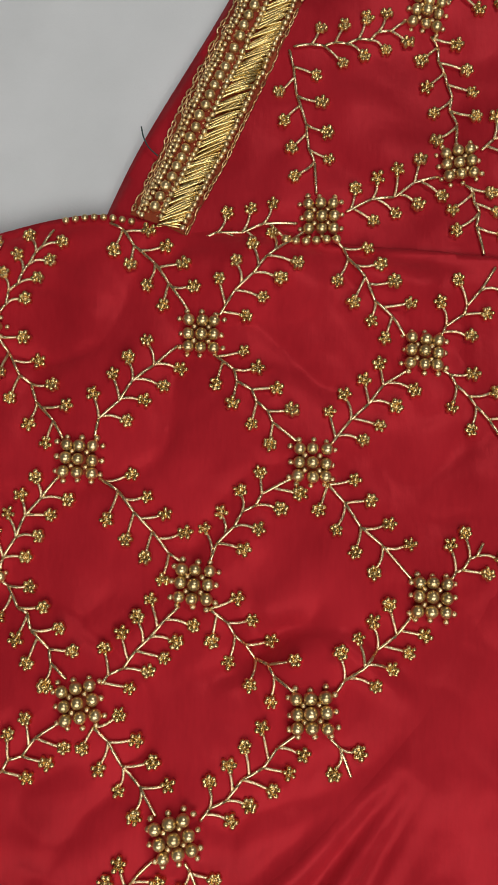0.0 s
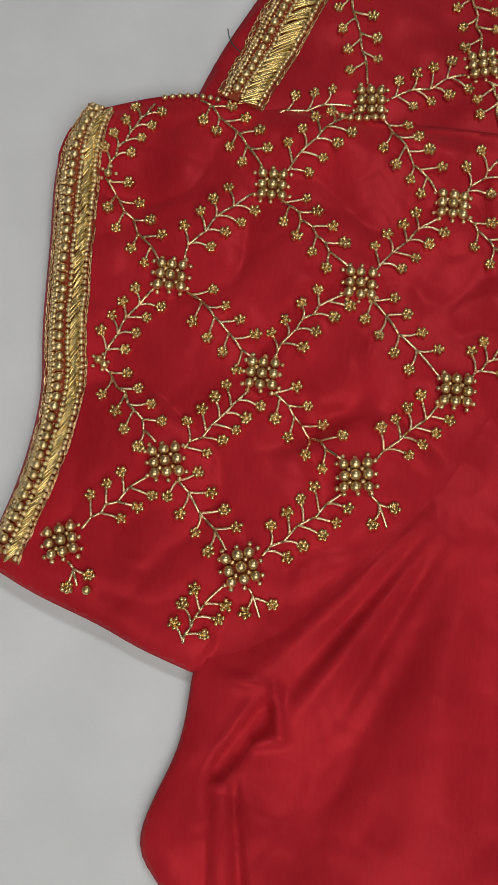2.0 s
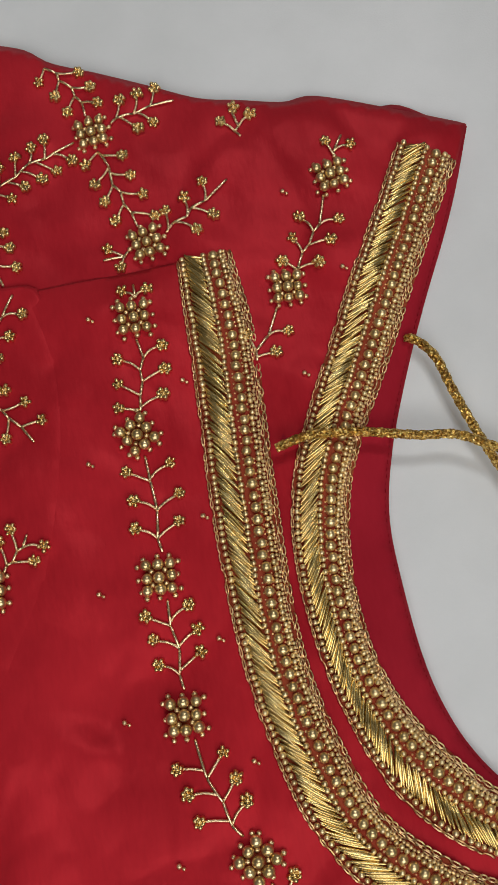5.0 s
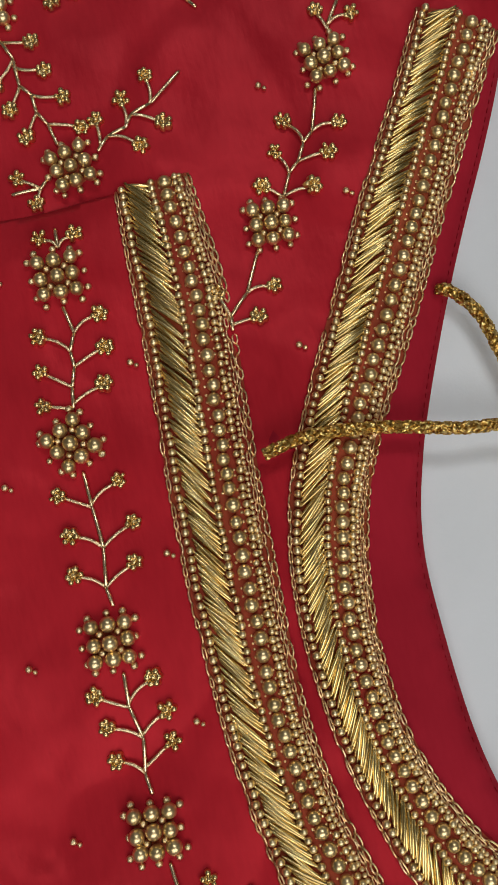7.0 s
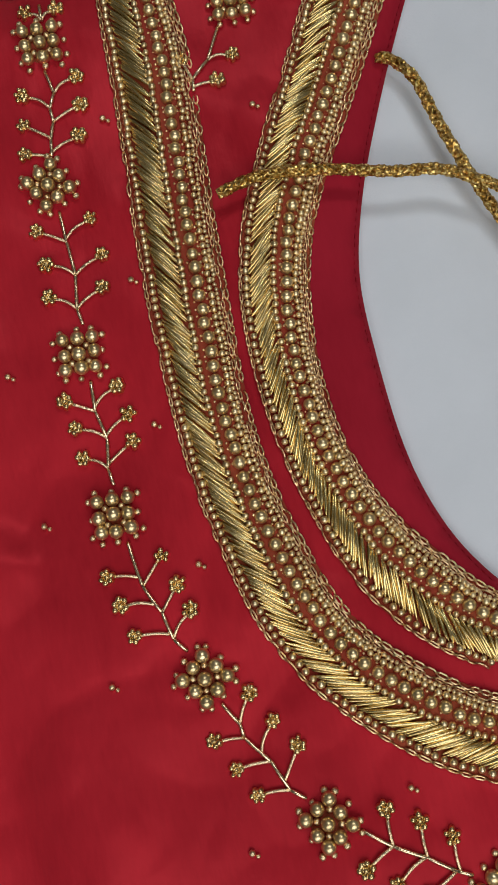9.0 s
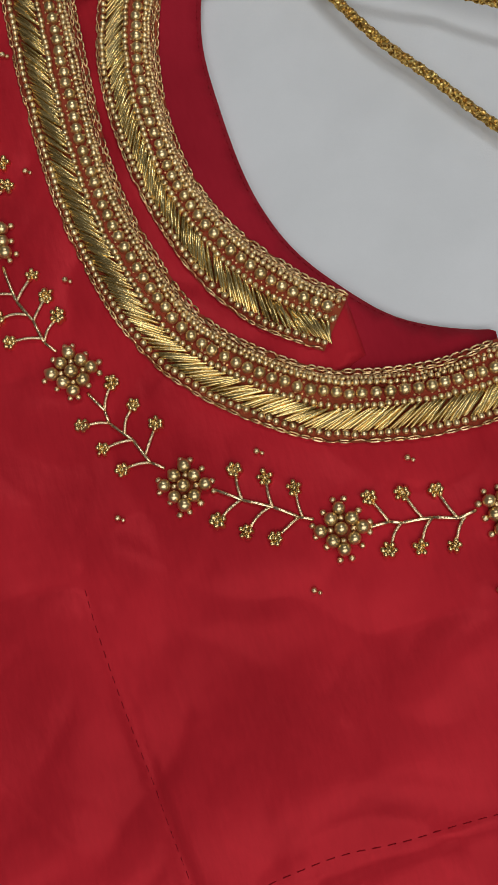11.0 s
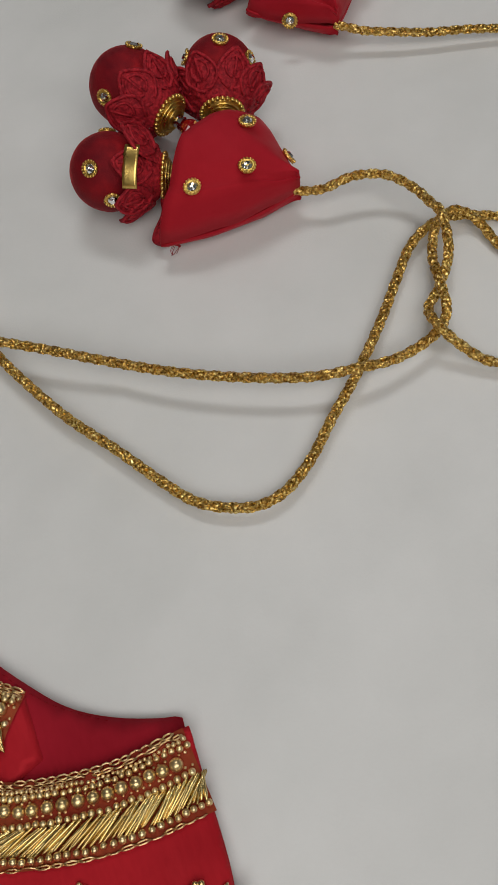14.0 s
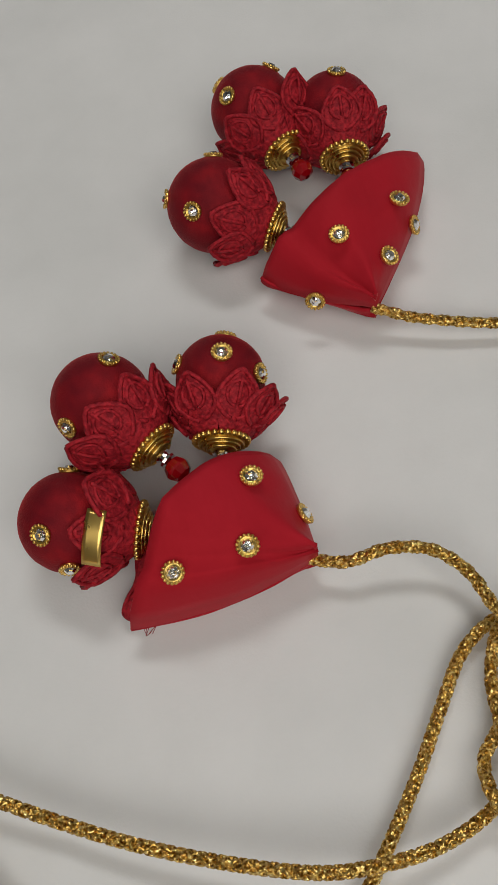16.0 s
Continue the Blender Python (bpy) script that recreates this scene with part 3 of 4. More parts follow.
FLORET_MESHES = [floret_mesh(k) for k in range(7)]
BEAD_MESH = shared("small_bead", SEED, lambda s: s.ball((0, 0, 0), 1.0, 8, 6))
PAD_MESH = shared("bead_flower", BACKING, lambda s: s.lathe([(0.0045, 0.0), (0.0042, 0.0003), (0.003, 0.0004), (0.0001, 0.0005)], 16))
def shoot_mesh(curl):
    """A drawn tube along x, one unit long, bent sideways towards its end."""
    s = Shape()
    s.tube([(u, curl * math.sin(math.pi * u), 0.05 * math.sin(math.pi * u)) for u in np.linspace(0, 1, 8)], 0.06, 6)
    return s.mesh("shoot", WIRE)


SHOOT_MESHES = {side: [shoot_mesh(side * c) for c in (0.0, 0.04, 0.08)] for side in (-1, 1)}
pick = random.Random(11)


def flower(x, y, height, turn=0.0, size=1.0):
    """Nine pearls in three rows of three, with small gold beads round them."""
    z = height(x, y)
    eps = 0.004
    sx, sy = (height(x + eps, y) - height(x - eps, y)) / (2 * eps), (height(x, y + eps) - height(x, y - eps)) / (2 * eps)
    q = Vector((0, 0, 1)).rotation_difference(Vector((-sx, -sy, 1))).to_matrix().to_4x4()
    base = put("bead_flower", PAD_MESH, blouse, Matrix.Translation((x, y, z)) @ q @ pose(0, 0, 0, 0, 0, turn) @ Matrix.Scale(size, 4))
    for i in (-1, 0, 1):
        for j in (-1, 0, 1):
            r = pick.uniform(0.00163, 0.00180)
            jit = [pick.uniform(-0.00022, 0.00022) for _ in range(2)]
            put("pearl", PEARL_MESH, base, Matrix.Translation((i * 0.00370 + jit[0], j * 0.00370 + jit[1], 0.0018 + (0.0006 if i == j == 0 else 0))) @ Matrix.Scale(r, 4))
    for x in (-0.002, 0.002):
        for y in (-0.002, 0.002):
            put("small_bead", BEAD_MESH, base, Matrix.Translation((x, y, 0.0009)) @ Matrix.Scale(0.0009, 4))
    for k in range(3):
        for side in (-1, 1):
            u = (k - 1) * 0.0040
            for p in ((u, side * 0.0059), (side * 0.0059, u)):
                r = pick.uniform(0.00078, 0.00098)
                put("small_bead", BEAD_MESH, base, Matrix.Translation((p[0] + pick.uniform(-0.0004, 0.0004), p[1] + pick.uniform(-0.0004, 0.0004), 0.0007)) @ Matrix.Scale(r, 4))
    return base


def floret(x, y, height, base):
    put("floret", pick.choice(FLORET_MESHES), base, Matrix.Translation((x, y, height(x, y) + 0.0001)) @ pose(0, 0, 0, pick.uniform(-16, 16), pick.uniform(-16, 16), pick.uniform(0, 360)) @ Matrix.Scale(pick.uniform(1.02, 1.24), 4))


def sprig(a, b, height, left=(0.3, 4), right=(0.3, 4), step=0.155, bow=0.0, spread=0.0061, gaps=(0.0072, 0.0068), tip=False):
    """A stem of short drawn tubes from a to b, bowed to one side, with curved shoots that end in florets.
    left and right give where the first floret of that side sits along the stem, and how many there are."""
    a, b = Vector(a), Vector(b)
    ln = (b - a).length
    d = (b - a) / ln
    n = Vector((-d.y, d.x))
    lo, hi = gaps[0] / ln, 1 - gaps[1] / ln
    lean = 0.0040 / ln

    def line(u):
        return a + d * (u * ln) + n * (bow * math.sin(math.pi * min(max(u, 0.0), 1.0)))

    florets = [(start + k * step + pick.uniform(-0.012, 0.012), side) for (start, count), side in ((left, 1), (right, -1)) for k in range(count)]
    roots = {f: min(max(f[0] - lean, lo), hi) for f in florets}
    knots = [lo]
    for u in sorted(roots.values()) + [hi]:
        if u - knots[-1] > 0.07:
            knots.append(u)
    shake = [pick.uniform(-0.0005, 0.0005) + (0.0005 if k % 2 else -0.0005) for k in range(len(knots))]

    def stem(u):
        p = line(u) + n * float(np.interp(u, knots, shake))
        return Vector((p.x, p.y, height(p.x, p.y) + 0.0005))

    s, path, girth = Shape(), [], []
    for u, w in zip(knots, knots[1:]):
        for f, g in ((0.0, 0.6), (0.06, 1.0), (0.35, 1.0), (0.65, 1.0), (0.94, 1.0)):
            path.append(stem(u + (w - u) * f) + Vector((0, 0, 0.0003 * math.sin(math.pi * f))))
            girth.append(g)
    s.tube(path + [stem(hi)], 0.00049, 6, girth + [0.7])
    base = put("sprig", s.mesh("sprig", WIRE), blouse)
    for f in florets:
        side = f[1]
        root = stem(roots[f])
        p = line(f[0]) + n * (side * spread * pick.uniform(0.88, 1.1))
        w = (p - Vector((root.x, root.y))).normalized()
        q = p - w * 0.0012
        q = Vector((q.x, q.y, height(q.x, q.y) + 0.0006))
        put("shoot", pick.choice(SHOOT_MESHES[-side]), base, Matrix.Translation(root) @ (q - root).to_track_quat("X", "Z").to_matrix().to_4x4() @ Matrix.Diagonal(((q - root).length, 0.0076, 0.0076, 1)))
        floret(p.x, p.y, height, base)
    if tip:
        p = line(hi)
        floret(p.x + d.x * 0.0012, p.y + d.y * 0.0012, height, base)
    return base


SPOTS = {
    "b": (0.025, 0.083), "c": (0.087, 0.079), "d": (-0.007, 0.047), "e": (0.056, 0.047), "f": (0.0255, 0.014), "g": (0.088, 0.012),
    "h": (-0.0035, -0.017), "i": (0.057, -0.018), "j": (0.0225, -0.049), "z": (-0.034, -0.044),
    "ut": (-0.033, 0.083), "ub": (-0.028, 0.016), "te": (-0.017, 0.115), "tb": (-0.003, 0.117),
    "c1": (0.109, 0.054), "c2": (0.108, 0.105), "g1": (0.103, 0.027), "z1": (-0.0265, -0.0575), "j0": (0.0055, -0.0735), "j1": (0.0300, -0.0640), "i1": (0.0680, -0.034),
}
BACK_SPOTS = {
    "a": (0.058, 0.119), "k": (0.098, 0.136), "k2": (0.089, 0.184), "l": (0.141, 0.157), "t": (0.1525, 0.1135), "s": (0.2155, 0.125), "u": (0.1935, 0.0893),
    "v0": (0.048, 0.173), "k1": (0.104, 0.107), "l0": (0.1285, 0.1862), "l1": (0.171, 0.164), "a0": (0.024, 0.112), "t1": (0.183, 0.131),
    "u0": (0.178, 0.066),
}
VINE = [(0.144, 0.088), (0.139, 0.0505), (0.138, 0.0065), (0.1385, -0.0335), (0.1515, -0.0745), (0.172, -0.1115), (0.2061, -0.1327), (0.2456, -0.1390)]

for key in "bcdefghijz":
    flower(*SPOTS[key], sleeve_z, {"h": 14, "j": 12, "z": 17}.get(key, 0) + pick.uniform(-6, 6), 1.03 if key in "ji" else 1.0)
PLACE = {**BACK_SPOTS, **SPOTS}


def sprigs(rows, height, **more):
    """One sprig a row: its ends, the first floret of either side, the step between florets, the bow in millimetres."""
    for link, left, right, step, bow in rows:
        p, q = link.split(">")
        sprig(PLACE[p], PLACE[q], height, left, right, step, bow * 0.001, **more)


# the lattice of the sleeve
sprigs((("d>b", (0.32, 4), (0.335, 4), 0.145, 3.9), ("b>e", (0.24, 4), (0.31, 4), 0.15, -0.4), ("e>c", (0.305, 4), (0.315, 4), 0.153, 0.7),
        ("a>c", (0.31, 4), (0.39, 4), 0.141, -1.8), ("b>a", (0.295, 4), (0.255, 4), 0.142, 1.1), ("d>f", (0.28, 4), (0.38, 4), 0.158, 1.2),
        ("f>e", (0.27, 4), (0.35, 4), 0.155, 3.2), ("e>g", (0.23, 4), (0.23, 4), 0.156, -0.9)), sleeve_z)
sprigs((("h>f", (0.345, 4), (0.285, 5), 0.132, -1.3), ("f>i", (0.23, 4), (0.31, 4), 0.16, -1.1), ("i>g", (0.36, 4), (0.395, 4), 0.14, -0.3),
        ("h>j", (0.23, 4), (0.235, 4), 0.172, 0.2), ("j>i", (0.335, 4), (0.29, 5), 0.132, -1.2), ("z>h", (0.39, 3), (0.46, 3), 0.152, -0.3)), sleeve_z)
sprigs((("tb>b", (0.24, 4), (0.20, 4), 0.165, 2.3), ("ut>d", (0.14, 4), (0.26, 4), 0.181, -0.4), ("ub>d", (0.23, 4), (0.23, 4), 0.164, 2.1),
        ("ub>h", (0.205, 4), (0.27, 4), 0.17, 0.7), ("j0>j", (0.15, 3), (0.24, 3), 0.19, 2.0)), sleeve_z, gaps=(0.0012, 0.0068), spread=0.0055)
sprigs((("ut>te", (0.25, 4), (0.32, 4), 0.19, 0.6),), sleeve_z, gaps=(0.0012, 0.002), spread=0.0046)
sprigs((("c>c1", (0.40, 3), (0.50, 2), 0.24, 0.6), ("c>c2", (0.42, 2), (0.36, 3), 0.24, -0.8), ("g>g1", (0.62, 2), (0.70, 2), 0.26, 0.0)), sleeve_z, gaps=(0.0068, 0.0012))
sprigs((("j>j1", (0.82, 1), (0.78, 1), 0.2, 0.0), ("i>i1", (0.76, 1), (0.80, 1), 0.2, 0.8), ("z>z1", (0.86, 1), (0.90, 1), 0.2, 0.0)), sleeve_z, gaps=(0.0066, 0.0006), spread=0.0042)

# the back and the far sleeve
for key in ("a", "k", "k2", "l", "t", "s", "u"):
    flower(*BACK_SPOTS[key], back_z, pick.uniform(-15, 15), 0.97)
sprigs((("k2>k", (0.22, 4), (0.31, 4), 0.172, 1.7), ("k>l", (0.335, 4), (0.27, 5), 0.124, 2.1), ("a>k", (0.285, 4), (0.31, 4), 0.162, -1.3),
        ("l>t", (0.29, 4), (0.225, 4), 0.170, -0.8), ("u>s", (0.20, 3), (0.28, 3), 0.200, -1.5)), back_z)
sprigs((("v0>k2", (0.26, 4), (0.34, 4), 0.156, -3.9), ("v0>a", (0.20, 4), (0.26, 4), 0.165, 0.5), ("l0>l", (0.28, 3), (0.15, 3), 0.23, 3.0),
        ("a0>a", (0.25, 3), (0.30, 3), 0.19, 0.0), ("u0>u", (0.30, 1), (0.22, 2), 0.30, 0.0)), back_z, gaps=(0.0012, 0.0068), spread=0.0056)
sprigs((("k>k1", (0.36, 3), (0.45, 2), 0.22, 1.2), ("l>l1", (0.42, 3), (0.46, 2), 0.2, 1.0), ("t>t1", (0.34, 3), (0.42, 2), 0.22, -0.6)), back_z, gaps=(0.0068, 0.0012))
sprig(BACK_SPOTS["k2"], (0.0825, 0.2085), back_z, (0.5, 2), (0.6, 2), 0.25, 0.0, gaps=(0.0068, 0.0012))
sprig(BACK_SPOTS["k2"], (0.1160, 0.1955), back_z, (0.42, 3), (0.5, 2), 0.22, 0.001, gaps=(0.0068, 0.0012))
sprig(BACK_SPOTS["s"], (0.2215, 0.1395), back_z, (0.72, 1), (0.8, 1), 0.2, 0.0, 0.0042, (0.0064, 0.0006))
sprig(BACK_SPOTS["t"], (0.137, 0.1095), back_z, (0.70, 1), (0.8, 1), 0.2, 0.0, 0.0042, (0.0064, 0.0006))
sprig((0.1885, 0.1445), (0.1890, 0.1565), back_z, (0.6, 1), (0.7, 1), 0.2, 0.0, 0.0056, (0.0008, 0.0012), True)

# the vine below the front neckline
for (p, turn) in zip(VINE, (0, 25, -3, -2, 38, 30, 35, 5)):
    flower(*p, front_z, turn, 1.0)
for p, q, (left, right, step, bow) in zip(VINE[1:], VINE, ((0.22, 0.33, 0.21, -2.1), (0.35, 0.355, 0.2, -2.4), (0.39, 0.41, 0.175, -1.5), (0.385, 0.34, 0.172, 2.1),
                                                           (0.36, 0.41, 0.182, 1.6), (0.36, 0.345, 0.19, -0.4), (0.345, 0.40, 0.2, 0.1))):
    sprig(p, q, front_z, (left, 3), (right, 3), step, bow * 0.001, 0.0070)
sprig(VINE[0], (0.146, 0.100), front_z, (0.75, 1), (0.8, 1), 0.2, 0.0, 0.0042, (0.0066, 0.0006))
sprig(VINE[-1], (0.2574, -0.1305), front_z, (0.62, 1), (0.85, 1), 0.2, 0.0, 0.0042, (0.0066, 0.0008))


def lone_pearls(name, spots, height, r):
    """Single pearls sewn down in a short row."""
    for x, y in spots:
        put(name, PEARL_MESH, blouse, Matrix.Translation((x, y, height(x, y) + r * 0.8)) @ Matrix.Scale(r, 4))


lone_pearls("pearl", [(0.048 + 0.0029 * k, 0.1112 - 0.0004 * math.sin(k)) for k in range(6)], sleeve_z, 0.0013)
lone_pearls("pearl", [(-0.0150 + 0.0027 * k, 0.1163 + 0.0012 * math.sin(0.45 * k)) for k in range(8)], sleeve_z, 0.00105)
lone_pearls("pearl", [(-0.0315, 0.0835), (-0.0285, 0.0165), (-0.0265, 0.0150), (-0.0245, -0.0585)], sleeve_z, 0.0015)
for x, y in ((-0.0315, 0.0835), (-0.028, 0.016)):
    for k in range(5):
        a = 2 * math.pi * k / 5
        px, py = x + 0.0027 * math.cos(a), y + 0.0027 * math.sin(a)
        put("small_bead", BEAD_MESH, blouse, Matrix.Translation((px, py, sleeve_z(px, py) + 0.0006)) @ Matrix.Scale(0.00075, 4))


def dot(x, y, height):
    z = height(x, y)
    put("dot_bead", BEAD_MESH, blouse, Matrix.Translation((x, y, z + 0.0007)) @ Matrix.Scale(0.00085, 4))
    put("dot_bead", BEAD_MESH, blouse, Matrix.Translation((x + 0.0012, y - 0.0009, z + 0.0006)) @ Matrix.Scale(0.0006, 4))


for p in ((0.199, 0.123), (0.212, 0.092), (0.193, 0.060)):
    dot(*p, back_z)
for p in ((0.1555, 0.065), (0.154, 0.022), (0.1555, -0.049), (0.130, 0.090), (0.123, 0.044), (0.120, 0.005), (0.121, -0.032), (0.152, -0.014), (0.130, -0.072),
          (0.1609, -0.0787), (0.1914, -0.1079), (0.2267, -0.1202), (0.1535, -0.1143), (0.1954, -0.1449), (0.2375, -0.1570)):
    dot(*p, front_z)


def stitches(name, pts, height, step, parent):
    line = curve_points(pts, max(4, int(length_of(pts) / step)))
    s = Shape()
    for p, q in zip(line, line[1:]):
        u, w = p + (q - p) * 0.2, p + (q - p) * 0.75
        s.tube([(u[0], u[1], height(u[0], u[1]) + 0.0001), (w[0], w[1], height(w[0], w[1]) + 0.0001)], 0.00011, 4)
    put(name, s.mesh(name, STITCH), parent)


stitches("hem_stitching", [(0.2370, -0.2055), (0.2198, -0.2047), (0.1973, -0.2046), (0.1766, -0.2040), (0.1445, -0.2097)], front_z, 0.0034, blouse)
stitches("dart_stitching", [(0.1413, -0.1285), (0.1432, -0.1519), (0.1455, -0.1734), (0.1492, -0.2026), (0.1523, -0.2319)], front_z, 0.003, blouse)
hem_line = curve_points(NECK_EDGE[1:-1], 60)
hem_way = np.gradient(hem_line, axis=0)
hem_way /= np.linalg.norm(hem_way, axis=1)[:, None]
hem_line = hem_line + 0.0011 * np.stack([hem_way[:, 1], -hem_way[:, 0]], 1)
stitches("facing_stitching", [tuple(p) for p in hem_line[::4]], lining_z, 0.0022, blouse)


# ---------------------------------------------------------------- cords
def cord(name, pts, label, radius=0.00132):
    """A round braided lurex cord: eight strands, four turning each way, over and under."""
    total = length_of(pts)
    n = int(total / 0.00045)
    p = curve_points(pts, n)
    t = np.gradient(p, axis=0)
    t /= np.linalg.norm(t, axis=1)[:, None]
    side = np.cross(t, [0, 0, 1.0])
    side /= np.linalg.norm(side, axis=1)[:, None]
    up = np.cross(side, t)
    run = np.linspace(0, total, n)
    s = Shape()
    s.tube(p[::3], radius * 0.72, 8)
    thing = tagged(new(name, s.mesh(name, CORD)), label, "cord")
    for turn in (-1, 1):
        for k in range(4):
            ang = 2 * math.pi * (k / 4 + turn * run / 0.0085)
            weave = radius * (0.74 + 0.13 * turn * np.sin(4 * (2 * math.pi * run / 0.0085) + k * math.pi))
            q = p + (np.cos(ang) * weave)[:, None] * side + (np.sin(ang) * weave)[:, None] * up
            s = Shape()
            s.tube(q, radius * 0.36, 5)
            put("strand", s.mesh("strand", CORD), thing)
    return thing


cord("tie_cord", [(0.1795, 0.0375, 0.0085), (0.186, 0.0388, 0.0092), (0.192, 0.039, 0.0098), (0.206, 0.037, 0.0095), (0.222, 0.033, 0.0085), (0.233, 0.0312, 0.0078), (0.2420, 0.0262, 0.0078),
                  (0.2560, 0.0165, 0.0080), (0.2730, 0.0040, 0.0080), (0.2890, -0.0068, 0.0076), (0.3060, -0.0163, 0.0075), (0.3225, -0.0238, 0.0078), (0.3350, -0.0266, 0.0078),
                  (0.3479, -0.0271, 0.0055), (0.3601, -0.0242, 0.005), (0.3662, -0.0190, 0.006), (0.3683, -0.0101, 0.0075), (0.3713, 0.0003, 0.005), (0.3773, 0.0094, 0.0065),
                  (0.3846, 0.0111, 0.006), (0.3892, 0.0059, 0.004), (0.3911, -0.0028, 0.0028), (0.3967, -0.0212, 0.0025)],
     "thin braided gold lurex tie cord lying on the sheet")
cord("tie_cord", [(0.2265, 0.0655, 0.0032), (0.2295, 0.0635, 0.0045), (0.2338, 0.057, 0.005), (0.2365, 0.046, 0.0045), (0.2395, 0.0355, 0.004), (0.2425, 0.0265, 0.0034), (0.2470, 0.0148, 0.003), (0.2566, -0.0048, 0.0028),
                  (0.2664, -0.0200, 0.0028), (0.2749, -0.0340, 0.0026), (0.2812, -0.0429, 0.0024), (0.2882, -0.0480, 0.0024), (0.2965, -0.0510, 0.0024), (0.3050, -0.0498, 0.0024), (0.3145, -0.0440, 0.0024), (0.3240, -0.0355, 0.0024),
                  (0.3352, -0.0261, 0.0024), (0.3484, -0.0134, 0.0024), (0.3596, -0.0012, 0.0024), (0.3681, 0.0075, 0.0026), (0.3777, 0.0118, 0.003), (0.3876, 0.0107, 0.0025), (0.4056, 0.0007, 0.0024)],
     "thin braided gold lurex tie cord looping across the sheet")
cord("gold_cord", [(0.3412, 0.0402, 0.0062), (0.3468, 0.0368, 0.0065), (0.3523, 0.0343, 0.0075), (0.3612, 0.0337, 0.009), (0.3701, 0.0301, 0.009), (0.3758, 0.0230, 0.008), (0.3771, 0.0142, 0.010),
                     (0.3779, 0.0084, 0.0105), (0.3749, -0.0025, 0.0075), (0.3683, -0.0101, 0.0035), (0.3626, -0.0152, 0.004), (0.3610, -0.0236, 0.0085), (0.3652, -0.0308, 0.005), (0.3719, -0.0379, 0.0025), (0.3879, -0.0461, 0.0025)],
     "thin braided gold lurex cord running from a tassel")
cord("gold_cord", [(0.3832, 0.0978, 0.0062), (0.3866, 0.0958, 0.0055), (0.3920, 0.0923, 0.0045), (0.4013, 0.0875, 0.004), (0.4112, 0.0835, 0.003), (0.4271, 0.0777, 0.0025), (0.4572, 0.0623, 0.0025)],
     "thin braided gold lurex cord running from a tassel")


# ---------------------------------------------------------------- tassels
def aim(p, way):
    """A matrix at p whose z axis points along way."""
    return Matrix.Translation(p) @ Vector(way).to_track_quat("Z", "Y").to_matrix().to_4x4()


def bezel_build(s):
    s.lathe([(0.0, 0.0), (0.0026, 0.0), (0.0027, 0.0006), (0.0021, 0.0012), (0.0017, 0.0011), (0.0017, 0.0004)], 20)
    for k in range(16):
        a = 2 * math.pi * k / 16
        s.ball((0.0025 * math.cos(a), 0.0025 * math.sin(a), 0.0009), 0.00048, 6, 4)


def stone_build(s):
    ring = [(0.0, 0.0019)] + [(0.0009, 0.0018), (0.0016, 0.0011), (0.0015, 0.0005)]
    s.lathe(ring, 8)


BEZEL_MESH, STONE_MESH = shared("rhinestone", FINDING, bezel_build), shared("stone", STONE, stone_build, False)
FOIL_MESH = shared("foil", FOIL, lambda s: s.lathe([(0.0, 0.0001), (0.0006, 0.0006), (0.0011, 0.0003), (0.0016, 0.0009)], 9), False)


def lace_mesh(seed):
    """A frill of rounded, corded lace petals round the neck of a ball; z runs from the ball's middle towards its neck."""
    rng = random.Random(seed)
    s = Shape()
    for k in range(8):
        a0 = 2 * math.pi * k / 8 + rng.uniform(-0.12, 0.12)
        flare = rng.uniform(0.94, 1.04) if rng.random() < 0.75 else rng.uniform(1.12, 1.28)
        reach = rng.uniform(0.0102, 0.0122)
        rows, cols = 11, 11

        def spot(u, v, lift=0.0):
            """u runs out along the petal, v across it; the tip is round."""
            half = 0.52 * (0.62 + 0.38 * math.sin(math.pi * min(u * 0.8 + 0.1, 1.0)))
            out = u * (1 - 0.30 * abs(v) ** 3 * u)
            squeeze = 1.0 if u < 0.65 else math.sqrt(max(1 - ((u - 0.65) / 0.40) ** 2, 0.05))
            a = a0 + v * half * squeeze
            r = 0.0035 + 0.0086 * math.sin(out * 1.45) * flare + 0.00035 * math.sin(6 * v + k) * u + lift
            return r * math.cos(a), r * math.sin(a), 0.0138 - reach * out

        grid = [spot(i / (rows - 1), j / (cols - 1) * 2 - 1, 0.0003 * noise.noise((i * 0.9, j * 0.9, seed + k))) for i in range(rows) for j in range(cols)]
        s.add(grid, [(i * cols + j, i * cols + j + 1, (i + 1) * cols + j + 1, (i + 1) * cols + j) for i in range(rows - 1) for j in range(cols - 1)])
        for rad, thick in ((0.95, 0.00050), (0.50, 0.00040)):
            s.tube([spot(0.60 - 0.37 * rad * math.cos(t), rad * math.sin(t) * 0.95, 0.0002) for t in np.linspace(0.2, 2 * math.pi - 0.2, 21)], thick, 5)
        s.tube([spot(u, 0.0, 0.0003) for u in np.linspace(0.45, 0.85, 5)], 0.0004, 5)
    return s.mesh("lace_frill", LACE)


